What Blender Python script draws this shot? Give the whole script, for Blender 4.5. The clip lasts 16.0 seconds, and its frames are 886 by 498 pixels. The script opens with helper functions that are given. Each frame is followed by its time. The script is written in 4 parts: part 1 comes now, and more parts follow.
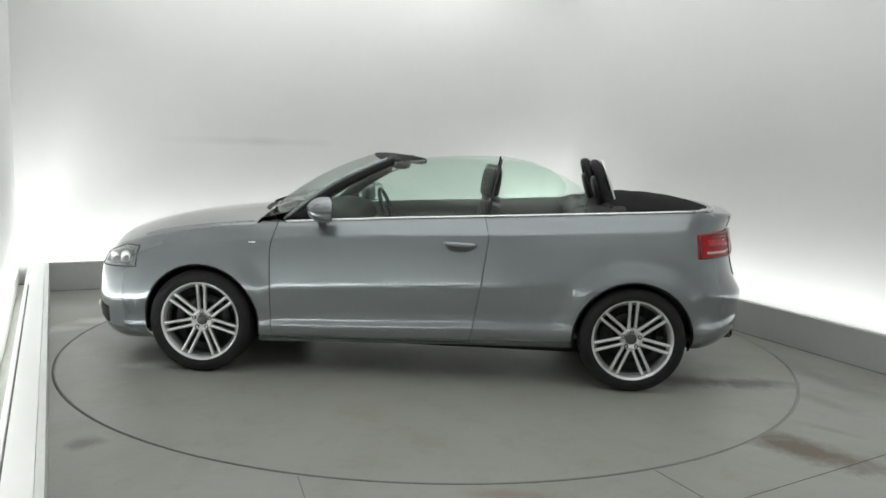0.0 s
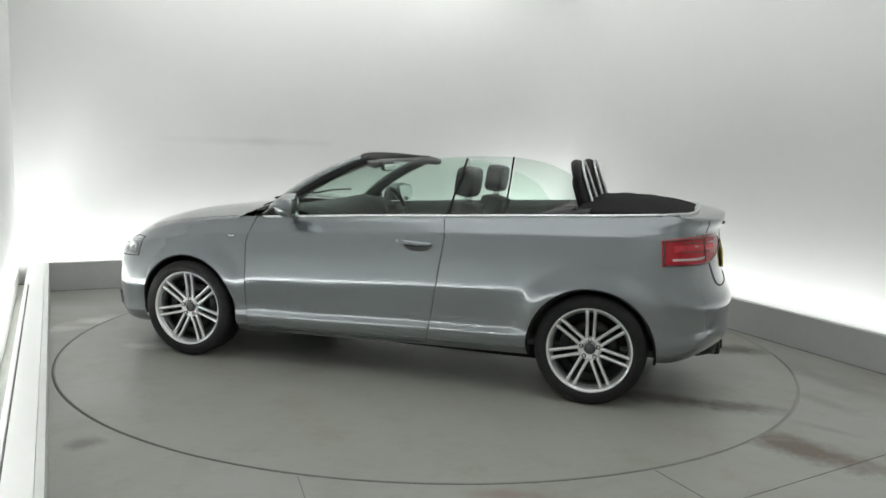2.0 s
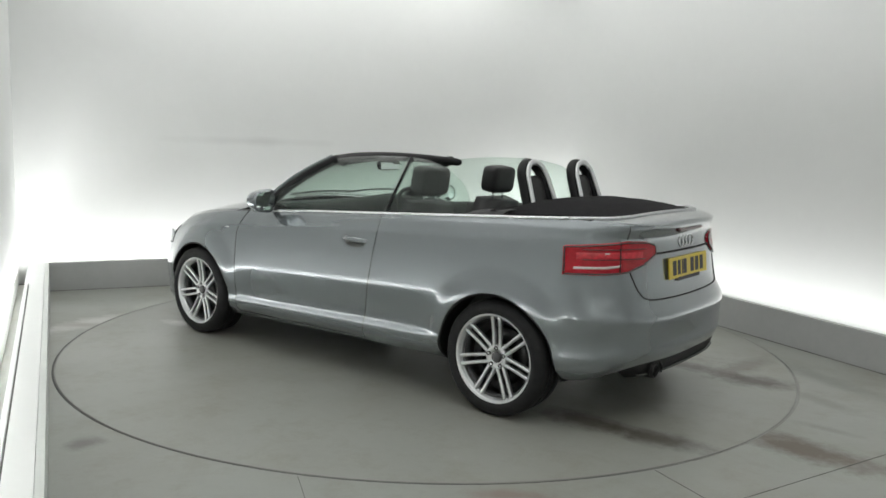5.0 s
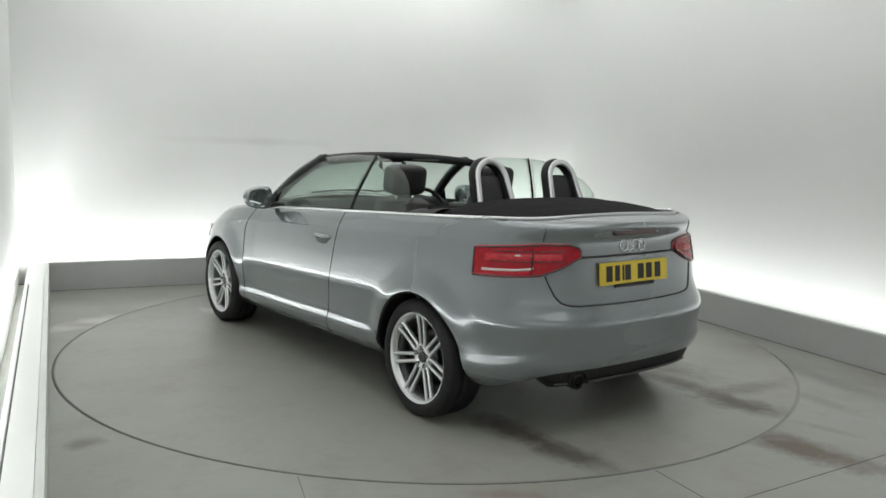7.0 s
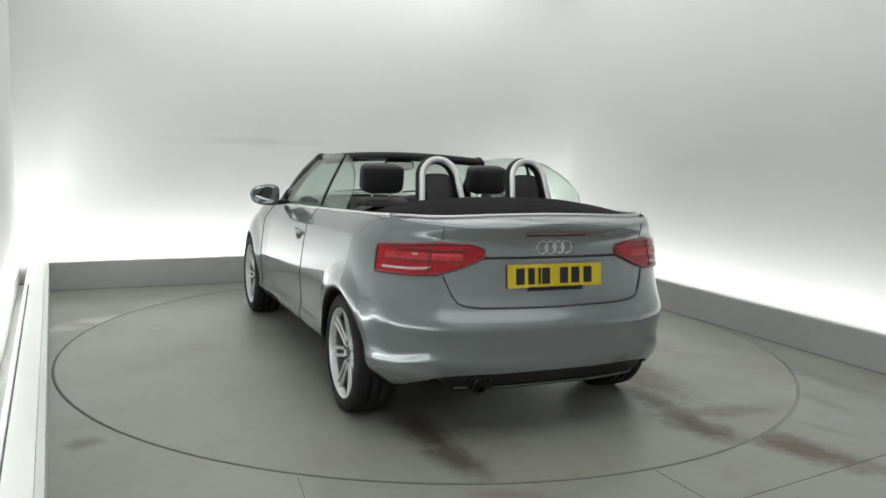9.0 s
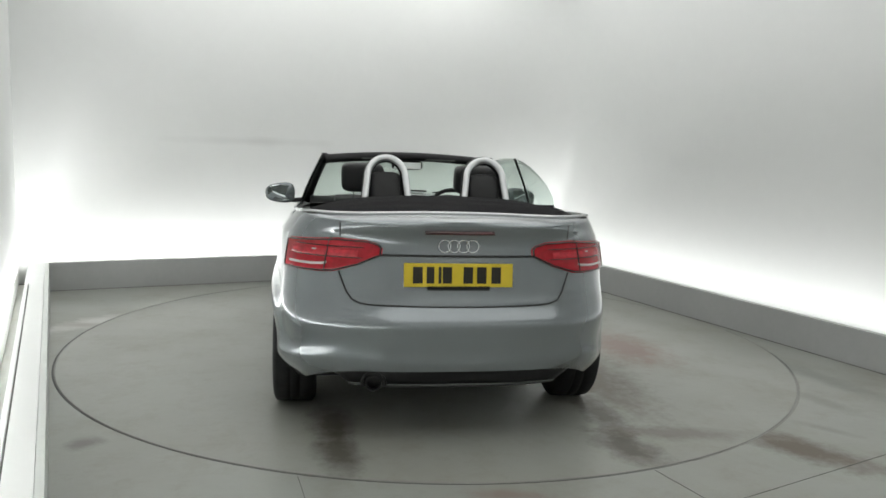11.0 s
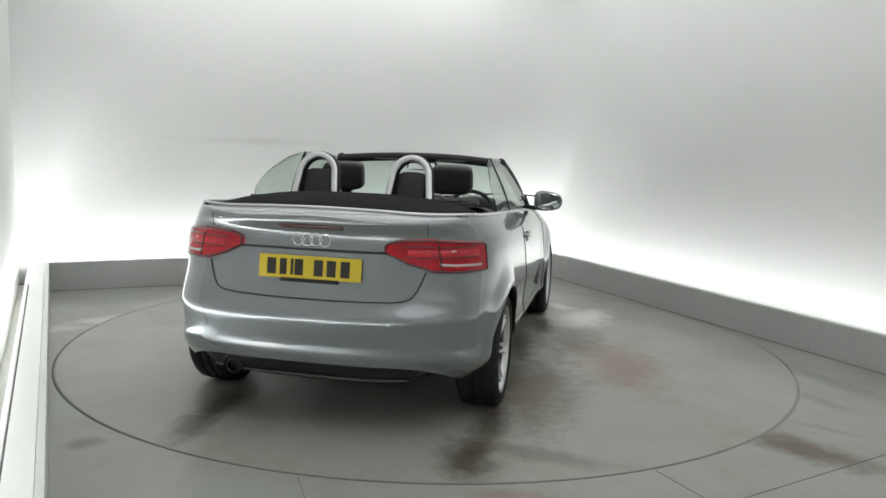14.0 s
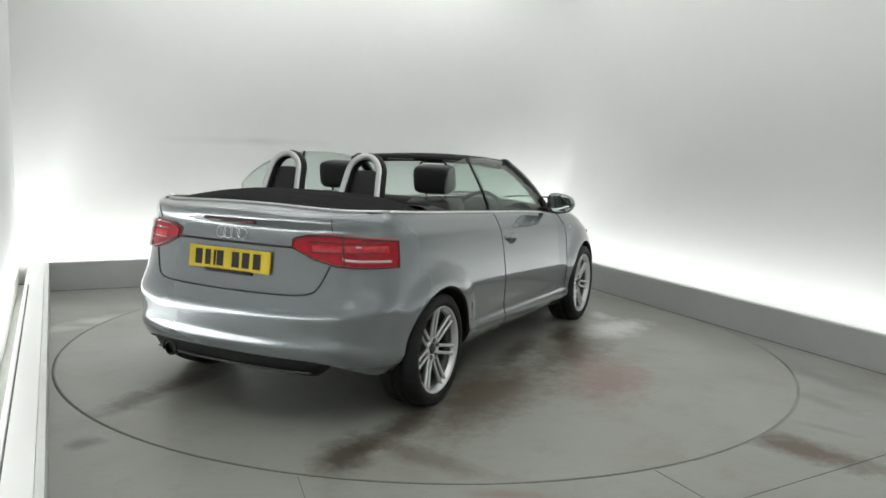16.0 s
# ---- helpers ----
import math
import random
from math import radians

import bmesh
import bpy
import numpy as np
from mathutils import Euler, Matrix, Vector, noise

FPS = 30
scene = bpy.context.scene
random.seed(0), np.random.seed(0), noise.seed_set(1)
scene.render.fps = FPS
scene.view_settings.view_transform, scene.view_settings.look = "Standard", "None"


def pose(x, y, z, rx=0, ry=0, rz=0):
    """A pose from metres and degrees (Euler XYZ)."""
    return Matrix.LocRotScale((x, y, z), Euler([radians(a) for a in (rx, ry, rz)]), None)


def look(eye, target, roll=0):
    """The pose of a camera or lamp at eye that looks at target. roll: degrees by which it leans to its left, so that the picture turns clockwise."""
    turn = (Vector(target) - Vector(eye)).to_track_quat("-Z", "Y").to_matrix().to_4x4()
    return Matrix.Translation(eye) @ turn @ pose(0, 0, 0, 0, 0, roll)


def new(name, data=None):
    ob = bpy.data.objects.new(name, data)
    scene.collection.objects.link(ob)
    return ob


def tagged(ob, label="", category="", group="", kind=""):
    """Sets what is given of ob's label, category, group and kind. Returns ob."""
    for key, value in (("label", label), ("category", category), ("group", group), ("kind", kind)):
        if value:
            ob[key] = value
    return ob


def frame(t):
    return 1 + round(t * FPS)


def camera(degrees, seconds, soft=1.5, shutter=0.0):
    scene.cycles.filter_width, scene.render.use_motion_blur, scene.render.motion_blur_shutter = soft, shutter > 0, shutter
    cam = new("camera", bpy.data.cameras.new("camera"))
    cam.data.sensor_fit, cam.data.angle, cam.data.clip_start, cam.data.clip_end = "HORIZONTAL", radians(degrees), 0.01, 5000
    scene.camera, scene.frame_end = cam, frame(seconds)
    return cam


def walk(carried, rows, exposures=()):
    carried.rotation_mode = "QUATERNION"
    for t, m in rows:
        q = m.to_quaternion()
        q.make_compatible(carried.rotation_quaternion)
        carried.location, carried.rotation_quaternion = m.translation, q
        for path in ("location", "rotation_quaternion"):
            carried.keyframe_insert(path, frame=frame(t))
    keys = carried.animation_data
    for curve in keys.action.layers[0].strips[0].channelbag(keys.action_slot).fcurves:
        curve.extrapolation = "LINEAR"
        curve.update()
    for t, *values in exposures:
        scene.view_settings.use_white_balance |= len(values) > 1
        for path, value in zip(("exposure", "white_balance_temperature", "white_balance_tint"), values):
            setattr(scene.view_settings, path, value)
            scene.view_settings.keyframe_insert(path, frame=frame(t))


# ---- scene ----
# The studio's walls stand 25.5 degrees off the world axes; the turntable's middle is the origin.
ROOM = 25.5
cam = camera(58.4, 16.0, soft=1.6)
EYE = (0.0, -5.6402, 1.423)
PAN, TILT, LEAN = 0.0136, -0.1331, math.degrees(0.033)
AHEAD = (math.sin(PAN) * math.cos(TILT), -5.6402 + math.cos(PAN) * math.cos(TILT), 1.423 + math.sin(TILT))
walk(cam, [(0.0, look(EYE, AHEAD, LEAN)), (16.0, look(EYE, AHEAD, LEAN))])

# ---- world and lights ----
world = bpy.data.worlds.new("studio")
scene.world = world
world.use_nodes = True
world.node_tree.nodes["Background"].inputs[0].default_value = (1, 1, 1, 1)
world.node_tree.nodes["Background"].inputs[1].default_value = 0.05
scene.view_settings.exposure = 0.0


def room(u, n, z=0.0):
    """A place in the world from the studio's own axes: u across, n towards the back wall."""
    a = radians(ROOM)
    return Vector((u * math.cos(a) - n * math.sin(a), u * math.sin(a) + n * math.cos(a), z))


def strip_lamp(name, p, aim, long_axis, length, width, watts, colour=(1, 1, 1)):
    """A long soft lamp at p that shines towards aim, its length along long_axis."""
    d = bpy.data.lights.new(name, "AREA")
    d.shape, d.size, d.size_y, d.energy, d.color = "RECTANGLE", length, width, watts, colour
    ob = new(name, d)
    z = (p - aim).normalized()
    x = (long_axis - z * long_axis.dot(z)).normalized()
    y = z.cross(x)
    m = Matrix((x, y, z)).transposed().to_4x4()
    ob.matrix_basis = Matrix.Translation(p) @ m
    return ob


U, N = room(1, 0), room(0, 1)
HALF, BACK, FRONT, KERB, GAP, TOP = 2.485, 2.66, -6.8, 0.255, 0.44, 3.05
COOL = (0.99, 1.0, 0.985)
# lamps hidden in the troughs behind the kerbs
strip_lamp("trough_lamp", room(0.1, BACK + 0.28, 0.12), room(0.1, BACK + 0.38, 1.0), U, 5.7, 0.08, 20, COOL)
strip_lamp("trough_lamp", room(HALF + 0.28, -1.5, 0.12), room(HALF + 0.38, -1.5, 1.0), N, 8.8, 0.08, 22, COOL)
strip_lamp("trough_lamp", room(-HALF - 0.21, -1.6, 0.2), room(-HALF - 0.23, -1.6, 1.0), N, 8.4, 0.06, 62, COOL)
# lamps in the coves under the ceiling, close to the walls, and the soft ceiling field
strip_lamp("ceiling_cove_lamp", room(0.02, BACK + 0.05, TOP + 0.235), room(0.02, BACK + 0.44, 2.9), U, 4.9, 0.1, 14, COOL)
strip_lamp("ceiling_cove_lamp", room(HALF + 0.05, -0.2, TOP + 0.235), room(HALF + 0.44, -0.2, 2.9), N, 5.6, 0.1, 11, COOL)
# unseen lamp behind the camera, added to brighten what the boot lid reflects
strip_lamp("ceiling_cove_lamp", room(0.0, FRONT + 0.4, TOP + 0.235), room(0.0, FRONT, 2.7), U, 4.6, 0.1, 13, COOL)
strip_lamp("ceiling_softbox_lamp", room(-0.2, -1.5, TOP + 0.15), room(-0.2, -1.5, 0), U, 3.8, 6.6, 63, COOL)
# spots in the corners of the troughs, shining up the walls
for watts, corner in ((20, room(HALF + 0.20, BACK + 0.20, 0.13)), (9, room(-HALF - 0.12, BACK + 0.22, 0.13))):
    d = bpy.data.lights.new("corner_spot", "SPOT")
    d.energy, d.color, d.spot_size, d.spot_blend, d.shadow_soft_size = watts, COOL, radians(58), 0.6, 0.04
    new("corner_spot", d).matrix_basis = look(corner, corner + Vector((0, 0, 1)) + (U * 0.0001))


# ---- materials ----
def material(name, colour, rough=0.5, metal=0.0, vary=0.0, scale=8.0, bump=0.0, bump_scale=200.0, coat=0.0, second=None, spots=None,
             transmission=0.0, ior=1.45, emit=0.0, rough_vary=0.0, sheen=0.5):
    """A principled surface whose colour shifts at two scales, with fine relief."""
    m = bpy.data.materials.new(name)
    m.use_nodes = True
    nt = m.node_tree
    b = nt.nodes["Principled BSDF"]
    b.inputs["Base Color"].default_value = (*colour, 1)
    b.inputs["Roughness"].default_value = rough
    b.inputs["Metallic"].default_value = metal
    b.inputs["Coat Weight"].default_value = coat
    b.inputs["Coat Roughness"].default_value = 0.025
    b.inputs["Transmission Weight"].default_value = transmission
    b.inputs["IOR"].default_value = ior
    b.inputs["Specular IOR Level"].default_value = sheen
    if emit:
        b.inputs["Emission Color"].default_value = (*colour, 1)
        b.inputs["Emission Strength"].default_value = emit
    co = nt.nodes.new("ShaderNodeTexCoord")
    if vary or second:
        low = nt.nodes.new("ShaderNodeTexNoise")
        low.inputs["Scale"].default_value = scale
        low.inputs["Detail"].default_value = 6
        fine = nt.nodes.new("ShaderNodeTexNoise")
        fine.inputs["Scale"].default_value = scale * 14
        fine.inputs["Detail"].default_value = 3
        both = nt.nodes.new("ShaderNodeMath")
        both.operation = "MULTIPLY_ADD"
        both.inputs[1].default_value = 0.35
        ramp = nt.nodes.new("ShaderNodeValToRGB")
        ramp.color_ramp.elements[0].position, ramp.color_ramp.elements[1].position = 0.45, 0.95
        other = second or tuple(c * (1 - vary) for c in colour)
        ramp.color_ramp.elements[0].color, ramp.color_ramp.elements[1].color = (*other, 1), (*colour, 1)
        nt.links.new(co.outputs["Object"], low.inputs["Vector"])
        nt.links.new(co.outputs["Object"], fine.inputs["Vector"])
        nt.links.new(fine.outputs["Fac"], both.inputs[0])
        nt.links.new(low.outputs["Fac"], both.inputs[2])
        nt.links.new(both.outputs[0], ramp.inputs[0])
        nt.links.new(ramp.outputs[0], b.inputs["Base Color"])
        if rough_vary:
            rr = nt.nodes.new("ShaderNodeMapRange")
            rr.inputs[3].default_value, rr.inputs[4].default_value = rough - rough_vary, rough + rough_vary
            nt.links.new(low.outputs["Fac"], rr.inputs[0])
            nt.links.new(rr.outputs[0], b.inputs["Roughness"])
    if bump:
        n = nt.nodes.new("ShaderNodeTexNoise")
        n.inputs["Scale"].default_value = bump_scale
        n.inputs["Detail"].default_value = 4
        k = nt.nodes.new("ShaderNodeBump")
        k.inputs["Strength"].default_value = bump
        k.inputs["Distance"].default_value = 0.004
        nt.links.new(co.outputs["Object"], n.inputs["Vector"])
        nt.links.new(n.outputs["Fac"], k.inputs["Height"])
        nt.links.new(k.outputs[0], b.inputs["Normal"])
    return m


def floor_material(name, base, dirt, stains_and_gloss):
    """Painted floor, satin, with grime, blots and painted gloss at given places in its own space: (x, y, length, width,
    degrees, strength, colour).
    """
    m = bpy.data.materials.new(name)
    m.use_nodes = True
    nt = m.node_tree
    b = nt.nodes["Principled BSDF"]
    co = nt.nodes.new("ShaderNodeTexCoord")

    def noise_node(scale, detail=5, rough=0.6):
        n = nt.nodes.new("ShaderNodeTexNoise")
        n.inputs["Scale"].default_value, n.inputs["Detail"].default_value, n.inputs["Roughness"].default_value = scale, detail, rough
        nt.links.new(co.outputs["Object"], n.inputs["Vector"])
        return n

    def ramp(src, lo, hi, a, z):
        r = nt.nodes.new("ShaderNodeMapRange")
        r.inputs[1].default_value, r.inputs[2].default_value, r.inputs[3].default_value, r.inputs[4].default_value = lo, hi, a, z
        nt.links.new(src, r.inputs[0])
        return r.outputs[0]

    def mix(fac, a, z):
        x = nt.nodes.new("ShaderNodeMix")
        x.data_type = "RGBA"
        nt.links.new(fac, x.inputs[0])
        if isinstance(a, tuple):
            x.inputs[6].default_value = (*a, 1)
        else:
            nt.links.new(a, x.inputs[6])
        x.inputs[7].default_value = (*z, 1)
        return x.outputs[2]

    broad, fine = noise_node(0.9, 6), noise_node(17, 6, 0.7)
    colour = mix(ramp(broad.outputs["Fac"], 0.45, 0.75, 0.0, 0.55), base, dirt)
    colour = mix(ramp(fine.outputs["Fac"], 0.5, 0.8, 0.0, 0.25), colour, tuple(c * 0.75 for c in base))
    mottle = noise_node(3.4, 8, 0.75)
    colour = mix(ramp(mottle.outputs["Fac"], 0.50, 0.68, 0.0, 0.45), colour, (dirt[0] * 0.86, dirt[1] * 0.84, dirt[2] * 0.78))
    scuff = noise_node(1.6, 12, 0.85)
    colour = mix(ramp(scuff.outputs["Fac"], 0.60, 0.72, 0.0, 0.35), colour, tuple(min(1.0, c * 1.35) for c in base))
    blot = noise_node(8, 9, 0.72)
    for x, y, lx, ly, deg, strength, tint in stains_and_gloss:
        mp = nt.nodes.new("ShaderNodeMapping")
        mp.vector_type = "TEXTURE"
        mp.inputs["Location"].default_value = (x, y, 0)
        mp.inputs["Rotation"].default_value = (0, 0, radians(deg))
        mp.inputs["Scale"].default_value = (lx, ly, 1)
        nt.links.new(co.outputs["Object"], mp.inputs["Vector"])
        ln = nt.nodes.new("ShaderNodeVectorMath")
        ln.operation = "LENGTH"
        nt.links.new(mp.outputs[0], ln.inputs[0])
        add = nt.nodes.new("ShaderNodeMath")
        add.operation = "MULTIPLY_ADD"
        add.inputs[1].default_value = 1.7
        nt.links.new(blot.outputs["Fac"], add.inputs[0])
        nt.links.new(ln.outputs["Value"], add.inputs[2])
        colour = mix(ramp(add.outputs[0], 1.15, 1.95, strength, 0.0), colour, tint)
    nt.links.new(colour, b.inputs["Base Color"])
    nt.links.new(ramp(broad.outputs["Fac"], 0.3, 0.7, 0.285, 0.44), b.inputs["Roughness"])
    k = nt.nodes.new("ShaderNodeBump")
    k.inputs["Strength"].default_value, k.inputs["Distance"].default_value = 0.12, 0.003
    nt.links.new(fine.outputs["Fac"], k.inputs["Height"])
    nt.links.new(k.outputs[0], b.inputs["Normal"])
    return m


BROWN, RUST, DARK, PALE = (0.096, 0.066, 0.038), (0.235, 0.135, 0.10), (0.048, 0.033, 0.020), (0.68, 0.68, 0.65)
FLOOR = floor_material("floor_paint", (0.334, 0.348, 0.318), (0.285, 0.271, 0.226), [
    (1.84, -1.95, 0.46, 0.17, -47, 0.9, BROWN), (2.10, -1.66, 0.20, 0.05, -40, 0.3, BROWN), (-1.57, -2.13, 0.10, 0.09, 30, 0.5, DARK),
    (-2.55, 0.20, 0.42, 0.16, 60, 0.7, PALE), (-2.58, 0.13, 0.16, 0.09, 10, 0.4, BROWN), (0.34, -2.55, 0.2, 0.06, 0, 0.5, RUST), (2.3, -1.2, 0.3, 0.08, -60, 0.3, BROWN),
    (1.25, 1.75, 1.6, 0.16, 115.5, 0.55, (0.15, 0.148, 0.135)), (2.35, -0.35, 1.5, 0.12, 115.5, 0.35, (0.15, 0.148, 0.135)), (-1.3, 2.3, 1.6, 0.14, 25.5, 0.5, (0.16, 0.16, 0.145)), (2.05, -0.95, 0.12, 0.06, 60, 0.45, BROWN)])
# the pale blot at (1.62, 0.95) paints a gloss reflection by the wheel
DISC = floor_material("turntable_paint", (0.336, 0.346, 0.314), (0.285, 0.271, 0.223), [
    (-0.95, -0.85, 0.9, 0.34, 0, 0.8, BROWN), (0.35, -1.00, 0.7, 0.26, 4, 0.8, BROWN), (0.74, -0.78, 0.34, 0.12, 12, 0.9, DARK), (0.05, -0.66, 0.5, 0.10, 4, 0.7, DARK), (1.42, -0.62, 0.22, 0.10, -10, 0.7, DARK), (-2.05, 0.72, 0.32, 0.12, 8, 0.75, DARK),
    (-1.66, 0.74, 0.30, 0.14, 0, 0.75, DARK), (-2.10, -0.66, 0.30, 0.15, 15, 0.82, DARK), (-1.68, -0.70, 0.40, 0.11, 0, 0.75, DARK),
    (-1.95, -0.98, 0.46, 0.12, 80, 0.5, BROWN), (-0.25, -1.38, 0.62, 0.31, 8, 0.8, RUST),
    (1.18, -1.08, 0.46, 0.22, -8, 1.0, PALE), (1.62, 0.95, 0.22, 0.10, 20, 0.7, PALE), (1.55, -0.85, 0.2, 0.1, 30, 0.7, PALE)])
GAPDIRT = floor_material("gap_dirt", (0.30, 0.30, 0.275), (0.23, 0.22, 0.19), [(-2.3, -0.75, 1.5, 1.4, 0, 1.0, (0.012, 0.012, 0.011)), (-1.75, -1.75, 1.5, 1.4, 0, 1.0, (0.012, 0.012, 0.011)), (-0.85, -2.3, 1.5, 1.4, 0, 1.0, (0.012, 0.012, 0.011)), (0.1, -2.45, 1.5, 1.4, 0, 1.0, (0.012, 0.012, 0.011)), (0.55, -2.42, 0.55, 0.3, 0, 0.9, (0.03, 0.03, 0.028)),
    (-1.7, 1.5, 1.2, 0.9, -20, 0.7, (0.05, 0.05, 0.045)), (2.43, -0.36, 0.34, 0.36, 0, 1.0, (0.012, 0.012, 0.011)), (1.6, 1.9, 0.5, 0.3, -30, 0.6, (0.06, 0.06, 0.055))])
WALL = material("white_wall_paint", (0.80, 0.81, 0.80), 0.6, vary=0.04, scale=0.8, bump=0.05, bump_scale=60)
def marked(m, place, length, width, turn, strength, tint):
    """Mixes a soft dark band into a painted wall's colour."""
    nt = m.node_tree
    b = nt.nodes["Principled BSDF"]
    src = b.inputs["Base Color"].links[0].from_socket
    co, mp, ln, mr, mx, nz, ad = (nt.nodes.new("ShaderNode" + k) for k in ("TexCoord", "Mapping", "VectorMath", "MapRange", "Mix", "TexNoise", "Math"))
    mp.vector_type, ln.operation, mx.data_type, ad.operation = "TEXTURE", "LENGTH", "RGBA", "ADD"
    mp.inputs["Location"].default_value, mp.inputs["Rotation"].default_value, mp.inputs["Scale"].default_value = place, (0, 0, radians(turn)), (length, 5, width)
    mr.inputs[1].default_value, mr.inputs[2].default_value, mr.inputs[3].default_value, mr.inputs[4].default_value = 0.5, 1.6, strength, 0.0
    mx.inputs[7].default_value = (*tint, 1)
    nz.inputs["Scale"].default_value = 3
    nt.links.new(co.outputs["Object"], mp.inputs[0]), nt.links.new(mp.outputs[0], ln.inputs[0]), nt.links.new(co.outputs["Object"], nz.inputs["Vector"])
    nt.links.new(ln.outputs["Value"], ad.inputs[0]), nt.links.new(nz.outputs["Fac"], ad.inputs[1]), nt.links.new(ad.outputs[0], mr.inputs[0])
    nt.links.new(mr.outputs[0], mx.inputs[0]), nt.links.new(src, mx.inputs[6]), nt.links.new(mx.outputs[2], b.inputs["Base Color"])


marked(WALL, room(-0.55, BACK + GAP, 1.375), 0.85, 0.05, ROOM, 0.30, (0.45, 0.45, 0.44))
KERBPAINT = material("grey_kerb_paint", (0.47, 0.475, 0.47), 0.45, vary=0.12, scale=1.5, bump=0.08, bump_scale=90)
PALEKERB = material("pale_grey_kerb_paint", (0.72, 0.75, 0.72), 0.4, vary=0.12, scale=3)
WHITEPAINT = material("white_ledge_paint", (0.82, 0.83, 0.82), 0.4, vary=0.05, scale=2)
CEIL = material("white_ceiling_paint", (0.80, 0.80, 0.79), 0.7, vary=0.03, scale=1)
EDGE = material("worn_edge_band", (0.33, 0.33, 0.305), 0.45, vary=0.3, scale=2.5)
JOINT = material("grey_joint", (0.20, 0.20, 0.185), 0.7, vary=0.35, scale=9)
KERBDIRT = material("kerb_foot_dirt", (0.31, 0.31, 0.29), 0.7, vary=0.75, scale=2.2)
GROOVE = material("dark_joint_and_shade", (0.03, 0.03, 0.03), 0.8, vary=0.3, scale=20)
PAINT = material("metallic_grey_paint", (0.248, 0.274, 0.290), 0.23, metal=0.62, coat=1.0, vary=0.05, scale=900)
PAINT.node_tree.nodes["Principled BSDF"].inputs["Coat IOR"].default_value = 1.65
CHROME = material("chrome", (0.86, 0.87, 0.88), 0.12, metal=1.0, vary=0.05, scale=30)
ALLOY = material("silver_alloy", (0.74, 0.75, 0.76), 0.33, metal=0.8, vary=0.08, scale=40)
# dark alloy parts; also the shade inside the wheel rims, put into colour
ALLOYDARK = material("dark_and_shaded_alloy", (0.12, 0.12, 0.125), 0.45, metal=0.7, vary=0.2, scale=30)
RUBBER = material("tyre_rubber", (0.022, 0.022, 0.023), 0.62, vary=0.3, scale=25, bump=0.3, bump_scale=160, sheen=0.25)
BLACKPLASTIC = material("black_plastic", (0.018, 0.018, 0.019), 0.45, vary=0.25, scale=30, bump=0.15, bump_scale=500, sheen=0.25)
TRIMBLACK = material("gloss_black_trim", (0.012, 0.012, 0.013), 0.2, vary=0.1, scale=30)
FABRIC = material("black_roof_fabric", (0.016, 0.015, 0.017), 0.95, vary=0.35, scale=60, bump=0.5, bump_scale=700, sheen=0.25)
LEATHER = material("black_leather", (0.02, 0.02, 0.021), 0.48, vary=0.3, scale=14, bump=0.25, bump_scale=260)
INNER = material("dark_moulding_and_shade", (0.085, 0.09, 0.085), 0.6, vary=0.2, scale=20, bump=0.2, bump_scale=300)
HEADER = material("matt_black_header", (0.02, 0.02, 0.021), 0.65, vary=0.3, scale=25, bump=0.2, bump_scale=300, sheen=0.25)
GREYCLOTH = material("grey_lining", (0.10, 0.105, 0.10), 0.85, vary=0.2, scale=40, bump=0.3, bump_scale=500)
REDLENS = material("red_lens", (0.46, 0.006, 0.018), 0.16, vary=0.35, scale=40, coat=0.25)
REDBRIGHT = material("bright_red_lens", (0.72, 0.035, 0.055), 0.22, vary=0.5, scale=45, bump=0.3, bump_scale=120, coat=0.25)
REDDARK = material("dark_red_lens", (0.07, 0.004, 0.008), 0.1, vary=0.2, scale=40, coat=1.0)
CLEARLENS = material("clear_reflector", (0.66, 0.52, 0.52), 0.2, metal=0.2, vary=0.1, scale=50, coat=1.0)
HOUSING = material("lamp_housing", (0.32, 0.33, 0.34), 0.3, metal=0.5, vary=0.2, scale=30)
YELLOW = material("yellow_reflective_plate", (0.70, 0.53, 0.035), 0.35, vary=0.06, scale=30)
DARKINK = material("black_plate_ink", (0.02, 0.018, 0.012), 0.5, vary=0.1, scale=30)
EXHAUST = material("exhaust_steel", (0.05, 0.05, 0.05), 0.35, metal=1.0, vary=0.3, scale=30)
MIRRORGLASS = material("mirror_glass", (0.8, 0.85, 0.85), 0.03, metal=1.0)


def glass_material(name, tint):
    m = bpy.data.materials.new(name)
    m.use_nodes = True
    nt = m.node_tree
    nt.nodes.remove(nt.nodes["Principled BSDF"])
    out = nt.nodes["Material Output"]
    t, g, mix, fr = (nt.nodes.new("ShaderNode" + k) for k in ("BsdfTransparent", "BsdfGlossy", "MixShader", "LayerWeight"))
    pw, mr = nt.nodes.new("ShaderNodeMath"), nt.nodes.new("ShaderNodeMapRange")
    pw.operation, pw.inputs[1].default_value = "POWER", 4.0
    mr.inputs[3].default_value, mr.inputs[4].default_value = 0.035, 0.75
    t.inputs[0].default_value = (*tint, 1)
    g.inputs["Roughness"].default_value = 0.02
    fr.inputs["Blend"].default_value = 0.5
    nt.links.new(fr.outputs["Facing"], pw.inputs[0])
    nt.links.new(pw.outputs[0], mr.inputs[0])
    nt.links.new(mr.outputs[0], mix.inputs[0])
    nt.links.new(t.outputs[0], mix.inputs[1])
    nt.links.new(g.outputs[0], mix.inputs[2])
    nt.links.new(mix.outputs[0], out.inputs[0])
    return m


GLASS = glass_material("green_tinted_glass", (0.885, 0.94, 0.91))
LAMPGLASS = glass_material("clear_lamp_glass", (0.93, 0.95, 0.95))


